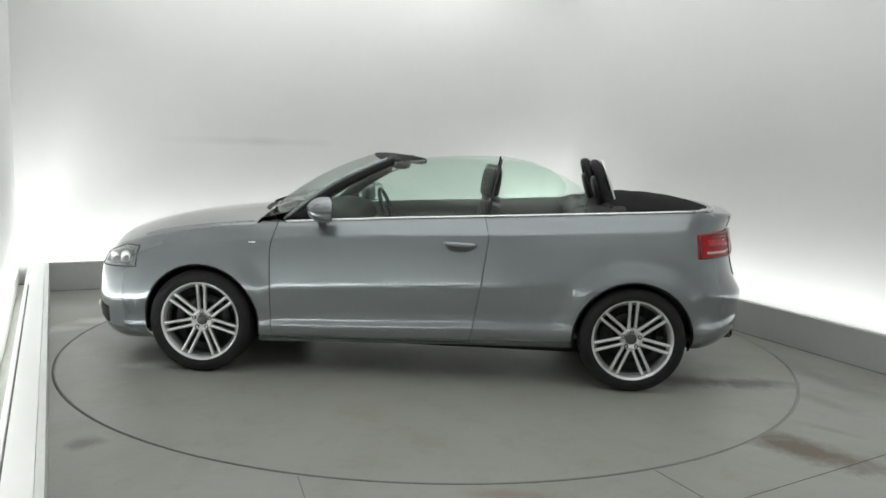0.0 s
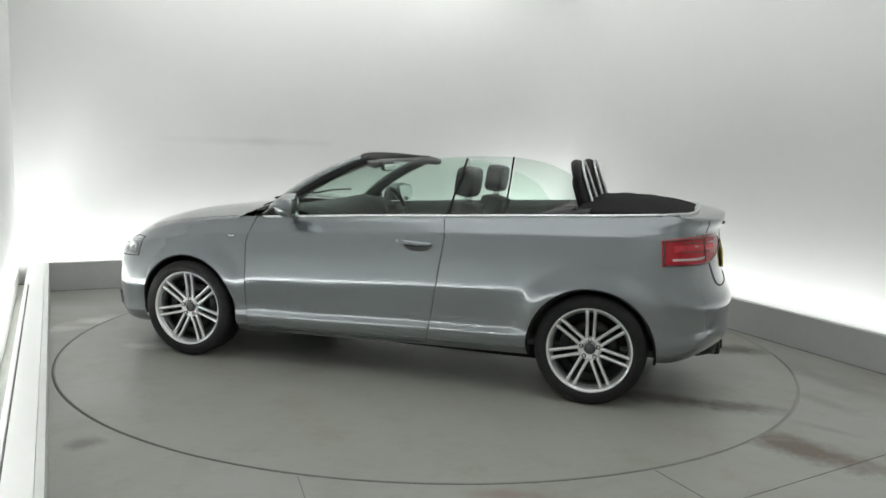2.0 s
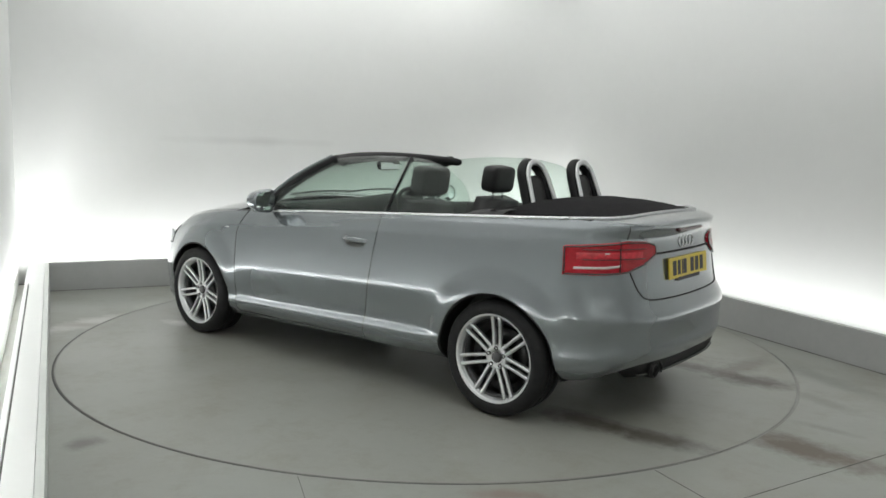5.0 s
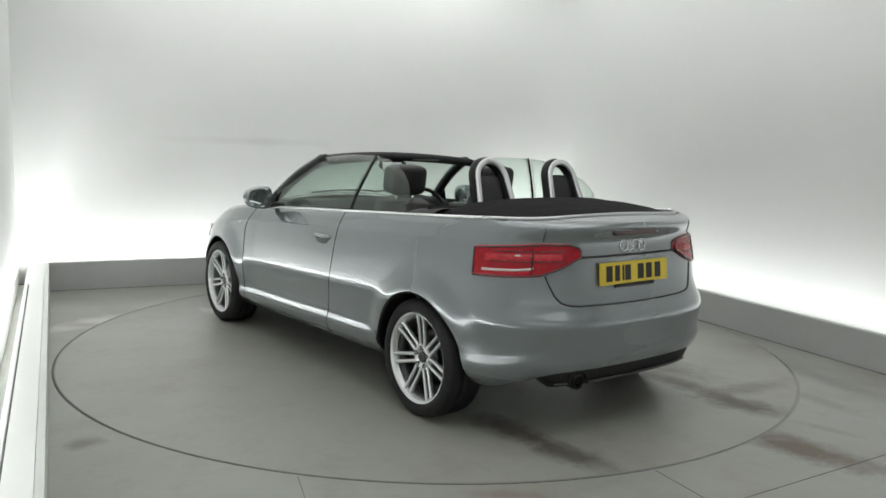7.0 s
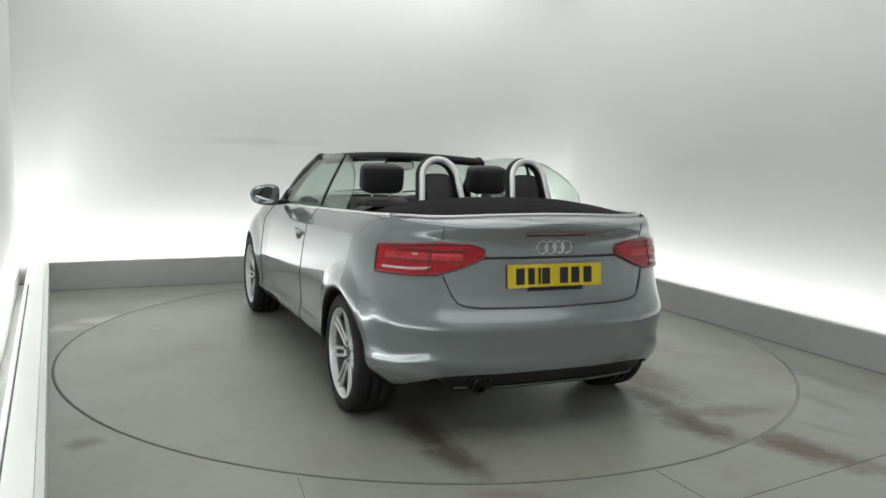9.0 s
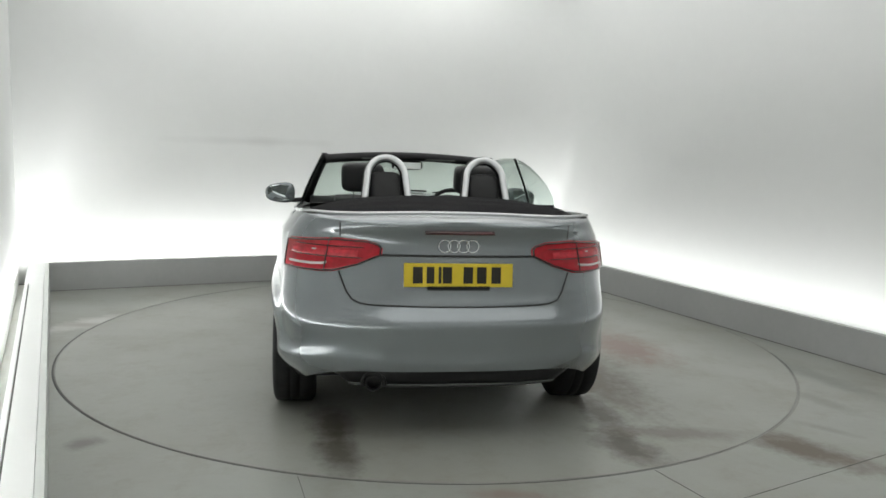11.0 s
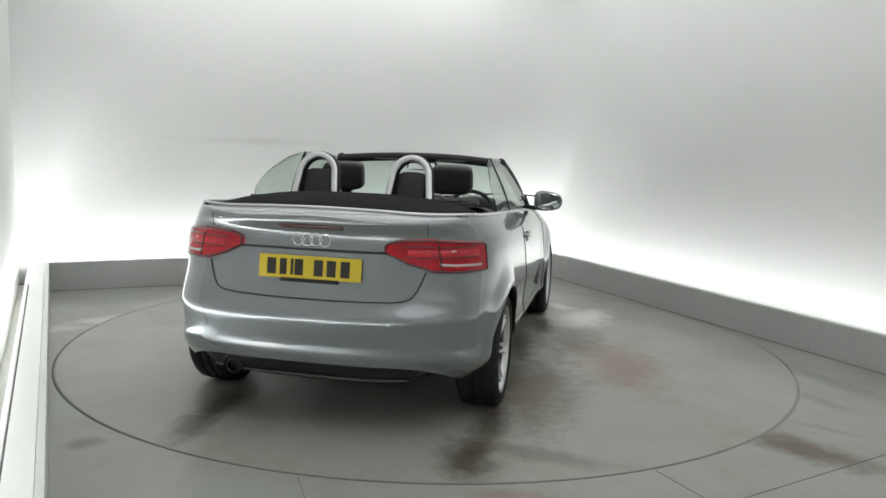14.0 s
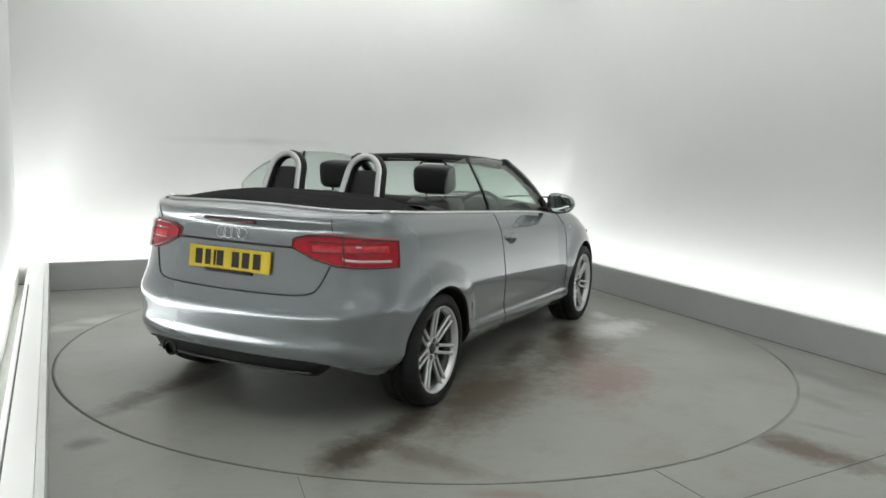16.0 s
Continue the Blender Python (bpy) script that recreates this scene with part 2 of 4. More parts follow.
# ---- small mesh tools ----
def part(name, bm, mat, parent=None, label="", smooth=True, kind="", category=""):
    """Links a bmesh as one mesh object, under a thing or a part."""
    me = bpy.data.meshes.new(name)
    bm.to_mesh(me)
    bm.free()
    for p in me.polygons:
        p.use_smooth = smooth
    me.materials.append(mat)
    ob = new(name, me)
    if parent:
        ob.parent = parent
    return tagged(ob, label, category, "", kind)


def prism(points, z0, z1):
    """An upright block over a closed outline of (x, y) points."""
    bm = bmesh.new()
    lo = [bm.verts.new((p[0], p[1], z0)) for p in points]
    hi = [bm.verts.new((p[0], p[1], z1)) for p in points]
    k = len(points)
    bm.faces.new(lo[::-1]), bm.faces.new(hi)
    for i in range(k):
        bm.faces.new((lo[i], lo[(i + 1) % k], hi[(i + 1) % k], hi[i]))
    return bm


def soften(bm, width, segments=2):
    bmesh.ops.bevel(bm, geom=[e for e in bm.edges if e.calc_face_angle(0) > 0.5], offset=width, segments=segments, affect="EDGES", profile=0.5)
    return bm


def block(cx, cy, cz, sx, sy, sz, bevel=0.0, segments=3):
    bm = prism([(cx - sx / 2, cy - sy / 2), (cx + sx / 2, cy - sy / 2), (cx + sx / 2, cy + sy / 2), (cx - sx / 2, cy + sy / 2)], cz - sz / 2, cz + sz / 2)
    return soften(bm, bevel, segments) if bevel else bm


def tube(points, radius, sides=8, closed=False, flat=1.0, lead=None):
    """A round bar along a line of points; flat squeezes it along the world's z."""
    bm = bmesh.new()
    pts = [Vector(p) for p in points]
    k = len(pts)
    rings = []
    for i, p in enumerate(pts):
        a = pts[(i - 1) % k] if closed or i else p
        b = pts[(i + 1) % k] if closed or i < k - 1 else p
        d = (b - a).normalized()
        ref = lead or (Vector((0, 0, 1)) if abs(d.z) < 0.9 else Vector((1, 0, 0)))
        x = d.cross(ref).normalized()
        y = x.cross(d)
        r = radius[i] if isinstance(radius, (list, tuple)) else radius
        rings.append([bm.verts.new(p + (x * math.cos(s) + y * math.sin(s) * flat) * r) for s in (2 * math.pi * q / sides for q in range(sides))])
    for i in range(k if closed else k - 1):
        a, b = rings[i], rings[(i + 1) % k]
        for q in range(sides):
            bm.faces.new((a[q], a[(q + 1) % sides], b[(q + 1) % sides], b[q]))
    if not closed:
        bm.faces.new(rings[0][::-1]), bm.faces.new(rings[-1])
    bmesh.ops.recalc_face_normals(bm, faces=bm.faces)
    return bm


def lathe(profile, steps=48, axis="y", closed=False):
    """Turns a profile of (radius, along) points round the y axis."""
    bm = bmesh.new()
    rings = []
    for i in range(steps):
        a = 2 * math.pi * i / steps
        rings.append([bm.verts.new((r * math.cos(a), h, r * math.sin(a))) for r, h in profile])
    k = len(profile)
    for i in range(steps):
        a, b = rings[i], rings[(i + 1) % steps]
        for q in range(k if closed else k - 1):
            bm.faces.new((a[q], a[(q + 1) % k], b[(q + 1) % k], b[q]))
    bmesh.ops.remove_doubles(bm, verts=bm.verts, dist=1e-5)
    bmesh.ops.recalc_face_normals(bm, faces=bm.faces)
    return bm


def sheet(rows, thick=0.0):
    """A surface through rows of points; with thick it becomes a shell."""
    bm = bmesh.new()
    v = [[bm.verts.new(p) for p in row] for row in rows]
    for a, b in zip(v, v[1:]):
        for q in range(len(a) - 1):
            bm.faces.new((a[q], a[q + 1], b[q + 1], b[q]))
    if thick:
        bmesh.ops.recalc_face_normals(bm, faces=bm.faces)
        bmesh.ops.solidify(bm, geom=bm.faces[:], thickness=thick)
    bmesh.ops.recalc_face_normals(bm, faces=bm.faces)
    return bm


def lerp_table(table, x):
    """Smooth reading of a table of (x, value)."""
    if x <= table[0][0]:
        return table[0][1]
    for (x0, a), (x1, b) in zip(table, table[1:]):
        if x <= x1:
            return a + (b - a) * (x - x0) / (x1 - x0)
    return table[-1][1]


def thing(name, label, category, group=""):
    ob = new(name)
    return tagged(ob, label, category, group)


# ---- the studio ----
def quad(us, ns):
    return [room(us[0], ns[0]), room(us[1], ns[0]), room(us[1], ns[1]), room(us[0], ns[1])]


def studio():
    a0, a1, b0, b1 = -HALF - 0.26, HALF + GAP, FRONT, BACK + GAP
    # the floor is one slab with a round hole for the turntable
    bm = bmesh.new()
    ring = [bm.verts.new((2.473 * math.cos(t), 2.473 * math.sin(t), 0)) for t in (2 * math.pi * i / 128 for i in range(128))]
    edge = []
    for i in range(128):
        t = 2 * math.pi * i / 128 - radians(ROOM)
        c, s = math.cos(t), math.sin(t)
        k = min((a1 if c > 0 else a0) / c if abs(c) > 1e-6 else 99, (b1 if s > 0 else b0) / s if abs(s) > 1e-6 else 99)
        p = room(c * k, s * k)
        edge.append(bm.verts.new((p.x, p.y, 0)))
    for i in range(128):
        bm.faces.new((ring[i], edge[i], edge[(i + 1) % 128], ring[(i + 1) % 128]))
    low = bmesh.ops.extrude_face_region(bm, geom=bm.faces[:])
    bmesh.ops.translate(bm, verts=[v for v in low["geom"] if isinstance(v, bmesh.types.BMVert)], vec=(0, 0, -0.15))
    bmesh.ops.recalc_face_normals(bm, faces=bm.faces)
    part("floor", bm, FLOOR, None, "grey painted studio floor, stained and scuffed", False, "structure", "floor")
    part("pit_floor", prism([(2.6 * math.cos(t), 2.6 * math.sin(t)) for t in (2 * math.pi * i / 64 for i in range(64))], -0.3, -0.155), GROOVE, None,
         "dark pit floor under the turntable", False, "structure", "floor")
    gap = lathe([(2.459, -0.006), (2.459, -0.0012), (2.4732, -0.0012), (2.4732, -0.006)], 160, closed=True)
    bmesh.ops.rotate(gap, verts=gap.verts, cent=(0, 0, 0), matrix=Matrix.Rotation(math.pi / 2, 3, "X"))
    part("turntable_gap", gap, GAPDIRT, None, "dirt-filled joint round the turntable", True, "structure", "joint")
    for k, (p, q) in enumerate((((-0.54, -2.43), (-0.45, -2.72)), ((1.03, -2.26), (1.20, -2.62)), ((1.20, -2.60), (2.45, -1.86)))):
        d = (Vector((*q, 0)) - Vector((*p, 0))).normalized().cross(Vector((0, 0, 1))) * 0.0014
        part("floor_joint", prism([(p[0] - d.x, p[1] - d.y), (q[0] - d.x, q[1] - d.y), (q[0] + d.x, q[1] + d.y), (p[0] + d.x, p[1] + d.y)], -0.01, 0.0015), JOINT, None,
             "thin dark joint in the studio floor", False, "structure", "joint")
    # kerbs that hide the light troughs
    part("kerb_back", soften(prism(quad((-HALF, HALF - 0.018), (BACK, BACK + 0.05)), 0, KERB), 0.004, 1), KERBPAINT, None, "low grey painted kerb before the back wall", False, "structure", "kerb")
    part("kerb_right", soften(prism(quad((HALF - 0.016, HALF + 0.034), (FRONT, BACK + 0.05)), 0, KERB), 0.004, 1), KERBPAINT, None, "low grey painted kerb along the side wall", False, "structure", "kerb")
    part("kerb_joint", prism(quad((HALF - 0.024, HALF - 0.0165), (FRONT, BACK - 0.001)), 0.0005, 0.005), KERBDIRT, None, "dirty joint at the foot of the side kerb", False, "structure", "joint")
    part("kerb_joint", prism(quad((-HALF, HALF - 0.026), (BACK - 0.006, BACK - 0.0005)), 0.0005, 0.004), KERBDIRT, None, "dirty joint at the foot of the back kerb", False, "structure", "joint")
    part("kerb_left", soften(prism(quad((-HALF - 0.03, -HALF), (FRONT, BACK + 0.05)), 0, KERB), 0.004, 1), PALEKERB, None, "low grey painted kerb edging the white ledge", False, "structure", "kerb")
    part("ledge_left", soften(prism(quad((-HALF - 0.132, -HALF - 0.032), (FRONT, BACK + 0.05)), 0, KERB - 0.002), 0.004, 1), WHITEPAINT, None, "white painted ledge behind the kerb", False, "structure", "ledge")
    part("ledge_joint", prism(quad((-HALF - 0.1385, -HALF - 0.1355), (FRONT, 1.64)), 0, KERB - 0.004), JOINT, None, "dark joint along the white ledge", False, "structure", "trim")
    part("ledge_filler", prism(quad((-HALF - 0.1405, -HALF - 0.1325), (1.642, BACK + 0.049)), 0, KERB - 0.0025), WHITEPAINT, None, "white filler closing the ledge joint", False, "structure", "ledge")
    part("ledge_edge", prism(quad((-HALF - 0.165, -HALF - 0.141), (FRONT, BACK + 0.05)), 0, KERB - 0.003), WHITEPAINT, None, "white painted ledge edge", False, "structure", "ledge")
    # walls: back and side meet in a wide curve
    r, path = 0.7, []
    path.append(room(a0, b1))
    for i in range(13):
        t = math.pi / 2 * (1 - i / 12)
        path.append(room(a1 - r + r * math.cos(t), b1 - r + r * math.sin(t)))
    path.append(room(a1, b0))
    rows = [[(p.x, p.y, z) for p in path] for z in (0, TOP + 0.25)]
    bm = sheet(rows)
    low = bmesh.ops.extrude_face_region(bm, geom=bm.faces[:])
    for v in [v for v in low["geom"] if isinstance(v, bmesh.types.BMVert)]:
        d = Vector((v.co.x, v.co.y, 0)).normalized()
        v.co += d * 0.15
    bmesh.ops.recalc_face_normals(bm, faces=bm.faces)
    part("wall_back_and_side", bm, WALL, None, "white painted studio wall with a curved corner", True, "structure", "wall")
    part("wall_left", prism(quad((a0 - 0.12, a0), (b0, b1)), 0, TOP + 0.25), WALL, None, "white painted studio wall", False, "structure", "wall")
    part("wall_front", prism(quad((a0 - 0.12, a1 + 0.12), (b0 - 0.12, b0)), 0, TOP + 0.25), WALL, None, "white painted studio wall", False, "structure", "wall")
    part("ceiling", prism(quad((a0 - 0.1, a1 + 0.1), (b0 - 0.1, b1 + 0.1)), TOP + 0.25, TOP + 0.35), CEIL, None, "white studio ceiling", False, "structure", "ceiling")


studio()


def turntable():
    t = thing("turntable", "round grey painted turntable set flush in the floor", "turntable")
    bm = prism([(2.459 * math.cos(a), 2.459 * math.sin(a)) for a in (2 * math.pi * i / 160 for i in range(160))], -0.15, 0.0)
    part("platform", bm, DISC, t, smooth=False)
    rim = lathe([(2.462, -0.02), (2.462, 0.0), (2.453, 0.0015), (2.451, -0.02)], 160, closed=True)
    bmesh.ops.rotate(rim, verts=rim.verts, cent=(0, 0, 0), matrix=Matrix.Rotation(math.pi / 2, 3, "X"))
    part("edge_band", rim, EDGE, t, "worn dark edge band")
    return t


TURNTABLE = turntable()


# ---- the car: x forward, y to its left, z up, origin between the axles on the ground ----
AXLE, HUB, TYRE, ARCH = 1.289, 0.308, 0.311, 0.359
NOSE = [(0.12, 2.07), (0.17, 2.13), (0.25, 2.17), (0.40, 2.18), (0.55, 2.17), (0.62, 2.15), (0.67, 2.12), (0.72, 2.07), (0.80, 2.0), (1.1, 1.9)]
TAIL = [(0.15, -1.892), (0.2, -1.937), (0.26, -1.972), (0.3, -1.998), (0.34, -2.022), (0.37, -2.027), (0.392, -2.0335), (0.406, -2.0338), (0.42, -2.0316), (0.436, -2.0290), (0.5, -2.0335), (0.56, -2.0395), (0.585, -2.0385), (0.605, -2.025), (0.63, -2.007), (0.66, -1.989), (0.7, -1.974), (0.76, -1.963), (0.82, -1.955), (0.88, -1.948), (0.94, -1.939), (0.985, -1.942), (1.015, -1.968), (1.05, -1.972), (1.2, -1.962)]
SIDE = [(0.0, 0.80), (0.03, 0.83), (0.07, 0.858), (0.115, 0.872), (0.145, 0.8755), (0.165, 0.8725), (0.20, 0.866), (0.26, 0.8665), (0.34, 0.874), (0.42, 0.881), (0.47, 0.8838), (0.50, 0.8833), (0.56, 0.8795), (0.68, 0.8715), (0.78, 0.8625),
        (0.86, 0.8505), (0.875, 0.847), (0.89, 0.838), (0.94, 0.813), (0.97, 0.797), (1.0, 0.775)]
BELT = [(-2.2, 1.03), (-2.0, 1.04), (-1.9, 1.052), (-1.66, 1.072), (-1.516, 1.064), (-1.19, 1.045), (-0.86, 1.026), (-0.395, 0.998), (0.137, 0.968), (0.476, 0.945), (0.817, 0.922),
        (1.0, 0.910), (1.18, 0.892), (1.36, 0.868), (1.54, 0.836), (1.68, 0.800), (1.80, 0.760), (1.9, 0.722), (2.0, 0.685), (2.1, 0.65), (2.2, 0.63)]
SILL = [(-2.2, 0.358), (-2.0, 0.354), (-1.95, 0.335), (-1.88, 0.285), (-1.80, 0.252), (-1.6, 0.25), (-0.95, 0.235), (-0.33, 0.225), (0.28, 0.205), (0.93, 0.19), (1.6, 0.17), (1.9, 0.13), (2.2, 0.13)]
CROWN = [(-2.2, 1.04), (-2.0, 1.05), (-1.9, 1.075), (-1.7, 1.09), (0.9, 0.985), (1.0, 0.975), (1.22, 0.955), (1.42, 0.933), (1.62, 0.902), (1.82, 0.856), (1.98, 0.803), (2.08, 0.752), (2.16, 0.68), (2.2, 0.63)]


def smooth_table(table, x, h=0.012):
    return sum(lerp_table(table, x + d * h) * w for d, w in ((-2, 1), (-1, 2), (0, 3), (1, 2), (2, 1))) / 9


def rounding(end, z):
    """Exponents of the plan's rounding: the bumper's corners are squarer than those above."""
    return (7.2, 2.45) if end > 0 else (lerp_table([(0.50, 9.6), (0.85, 10.0)], z), lerp_table([(0.62, 2.95), (0.90, 2.62)], z))


def outline(phi, end, z=0.5):
    """Shape of the plan's rounding at an angle: share of the length, share of the width."""
    p, q = rounding(end, z)
    return max(0.0, math.sin(phi)) ** (2 / p), max(0.0, math.cos(phi)) ** (2 / q)


def skin(x_or_phi, z, end=None):
    """A point of the left side of the bodywork. end None: by x; otherwise by the rounding's angle at the nose (+1) or tail (-1)."""
    if end is None:
        x = x_or_phi
        length = smooth_table(NOSE if x > 0 else TAIL, z)
        p, q = rounding(1 if x > 0 else -1, z)
        share = min(abs(x / length), 0.99999)
        wide = (1 - share ** p) ** (1 / q)
    else:
        a, wide = outline(x_or_phi, end, z)
        x = a * smooth_table(NOSE if end > 0 else TAIL, z)
    lo, hi = smooth_table(SILL, x, 0.03), smooth_table(BELT, x, 0.03)
    tau = (z - lo) / (hi - lo)
    y = smooth_table(SIDE, max(0.0, min(1.0, tau)), 0.008) * wide
    y *= 1 + 0.032 * max(0.0, min(1.0, (x - 0.7) / 0.5))
    for ax in (AXLE, -AXLE):
        r = math.hypot(x - ax, z - HUB)
        over = max(0.0, 1 - max(0.0, r - ARCH) / (0.15 if ax > 0 else 0.135))
        y += (0.020 if ax > 0 else 0.023) * over * over * (3 - 2 * over) * max(0.0, min(1.0, (z - 0.22) / 0.2)) * (1 if tau < 0.86 else max(0.0, 1 - (tau - 0.86) / 0.06))
    return Vector((x, y, z))


def phi_at(x, z, end):
    """The rounding's angle at which the skin has this x."""
    length = smooth_table(NOSE if end > 0 else TAIL, z)
    p, _ = rounding(end, z)
    return math.asin(min(1.0, abs(x / length)) ** (p / 2))


def columns():
    """Stations round the left half: (end, angle), evenly spaced along the plan."""
    out = []
    for end, steps in ((1, 120), (-1, 120)):
        pts = []
        for i in range(4001):
            f = i / 4000 * math.pi / 2
            a, w = outline(f, end)
            pts.append((f, a * 2.1, w * 0.87))
        run = [0.0]
        for (_, x0, y0), (_, x1, y1) in zip(pts, pts[1:]):
            run.append(run[-1] + math.hypot(x1 - x0, y1 - y0))
        k, part_list = 0, []
        for i in range(steps + 1):
            want = run[-1] * i / steps
            while k < 4000 and run[k + 1] < want:
                k += 1
            k = min(k, 3999)
            f = pts[k][0] + (pts[k + 1][0] - pts[k][0]) * ((want - run[k]) / max(1e-9, run[k + 1] - run[k]))
            part_list.append((end, f))
        out.append(part_list)
    return out[0][::-1] + out[1][1:]


def door_front(z):
    return lerp_table([(0.2, 0.857), (0.77, 0.873), (0.93, 0.84)], z)


def door_rear(z):
    return lerp_table([(0.24, -0.325), (0.32, -0.345), (0.617, -0.393), (0.886, -0.427), (1.0, -0.40)], z)


def bodywork(car):
    """The painted shell, one surface, cut into its panels."""
    cols = columns()
    rows = 72
    grid, cap_rows = [], 12
    for end, phi in cols:
        a, w = outline(phi, end)
        x0 = a * 2.05 * end
        lo, hi = smooth_table(SILL, x0, 0.03), smooth_table(BELT, x0, 0.03)
        col = [skin(phi, lo + (hi - lo) * j / rows, end) for j in range(rows + 1)]
        tip = col[-1]
        crown = smooth_table(CROWN, tip.x, 0.03)
        for k in range(1, cap_rows + 1):
            s = k / cap_rows
            y = tip.y * (1 - s)
            rise = (1 - (1 - s) ** 2.6)
            col.append(Vector((tip.x, y, tip.z + (max(crown, tip.z) - tip.z) * rise)))
        grid.append(col)
    bm = bmesh.new()
    sides = []
    for sgn in (1, -1):
        sides.append([[bm.verts.new((p.x, p.y * sgn, p.z)) for p in col] for col in grid])
    labels = {}

    def panel(c, sgn, j):
        s = "left" if sgn > 0 else "right"
        if j >= rows:
            return "bonnet" if c.x > 0 else "boot_lid"
        top = smooth_table(BELT, c.x)
        if c.x > 1.75 or (c.x > 1.6 and c.z < 0.5):
            return "front_bumper" if c.z < 0.60 or c.x > 1.9 else "front_wing." + s
        if c.x > door_front(c.z):
            return "front_wing." + s
        if c.x > door_rear(c.z):
            return ("sill." + s) if c.z < 0.30 else ("door." + s)
        if c.x < -1.66 and c.z < 0.66:
            return "rear_bumper"
        if c.x < -1.81 and abs(c.y) < 0.56 - 0.1 * max(0, (0.80 - c.z) / 0.14) and c.z > 0.66:
            return "boot_lid"
        return "rear_quarter." + s

    for sgn, v in zip((1, -1), sides):
        for i in range(len(v) - 1):
            for j in range(rows + cap_rows):
                c = (grid[i][j] + grid[i + 1][j + 1] + grid[i + 1][j] + grid[i][j + 1]) / 4
                if j >= rows and -1.70 < c.x < 0.98:
                    continue
                if min(math.hypot(c.x - ax, c.z - HUB + 0.005) for ax in (AXLE, -AXLE)) < ARCH and j < rows:
                    continue
                loop = (v[i][j], v[i + 1][j], v[i + 1][j + 1], v[i][j + 1])
                f = bm.faces.new(loop if sgn < 0 else loop[::-1])
                labels[f] = panel(c, sgn, j)
    # the arches' edges lie on true circles
    for vert in list(bm.verts):
        if not vert.link_faces:
            bm.verts.remove(vert)
    for vert in bm.verts:
        for ax in (AXLE, -AXLE):
            d = Vector((vert.co.x - ax, 0, vert.co.z - HUB + 0.005))
            if vert.is_boundary and abs(d.length - ARCH) < 0.026 and vert.co.z > 0.215:
                d = d.normalized() * ARCH
                vert.co.x, vert.co.z = ax + d.x, HUB - 0.005 + d.z
                vert.co.y = math.copysign(skin(vert.co.x, vert.co.z).y, vert.co.y)
    bmesh.ops.remove_doubles(bm, verts=[q for q in bm.verts if abs(q.co.y) < 1e-4], dist=2e-4)
    bmesh.ops.recalc_face_normals(bm, faces=bm.faces)
    bm.normal_update()
    labels = {f: n for f, n in labels.items() if f.is_valid}
    # which way is out
    probe = max(bm.faces, key=lambda f: f.calc_center_median().y)
    if probe.normal.y < 0:
        bmesh.ops.reverse_faces(bm, faces=bm.faces)
        bm.normal_update()
    groups = {}
    for f in bm.faces:
        groups.setdefault(labels.get(f, "boot_lid"), []).append(f)
    made = {}
    for name, faces in groups.items():
        index, verts, polys, normals = {}, [], [], []
        for f in faces:
            for q in f.verts:
                if q not in index:
                    index[q] = len(verts)
                    verts.append(tuple(q.co))
                    normals.append(tuple(q.normal))
            polys.append([index[q] for q in f.verts])
        me = bpy.data.meshes.new(name.split(".")[0])
        me.from_pydata(verts, [], polys)
        for p in me.polygons:
            p.use_smooth = True
        me.normals_split_custom_set_from_vertices(normals)
        me.materials.append(PAINT)
        ob = new(name.split(".")[0], me)
        ob.parent = car
        made[name] = ob
    bm.free()
    return made


def seam(name, points, parent, radius=0.004, mat=None, mirror=True):
    for sgn in ((1, -1) if mirror else (1,)):
        part(name, tube([(p[0], p[1] * sgn, p[2]) for p in points], radius, 6), mat or GROOVE, parent)


def cushion(cx, cy, cz, sx, sy, sz, power=0.5, tilt=0.0, steps=20):
    """A padded shape, between a box and an egg; tilt leans it back, in degrees."""
    def bend(v):
        return math.copysign(abs(v) ** power, v)
    rows = []
    for i in range(steps + 1):
        a = -math.pi / 2 + math.pi * i / steps
        row = []
        for k in range(2 * steps + 1):
            t = 2 * math.pi * k / (2 * steps)
            row.append(Vector((bend(math.cos(a)) * bend(math.cos(t)) * sx / 2, bend(math.cos(a)) * bend(math.sin(t)) * sy / 2, bend(math.sin(a)) * sz / 2)))
        rows.append(row)
    bm = sheet(rows)
    bmesh.ops.remove_doubles(bm, verts=bm.verts, dist=1e-5)
    bmesh.ops.recalc_face_normals(bm, faces=bm.faces)
    bmesh.ops.transform(bm, verts=bm.verts, matrix=pose(cx, cy, cz, 0, tilt, 0))
    return bm


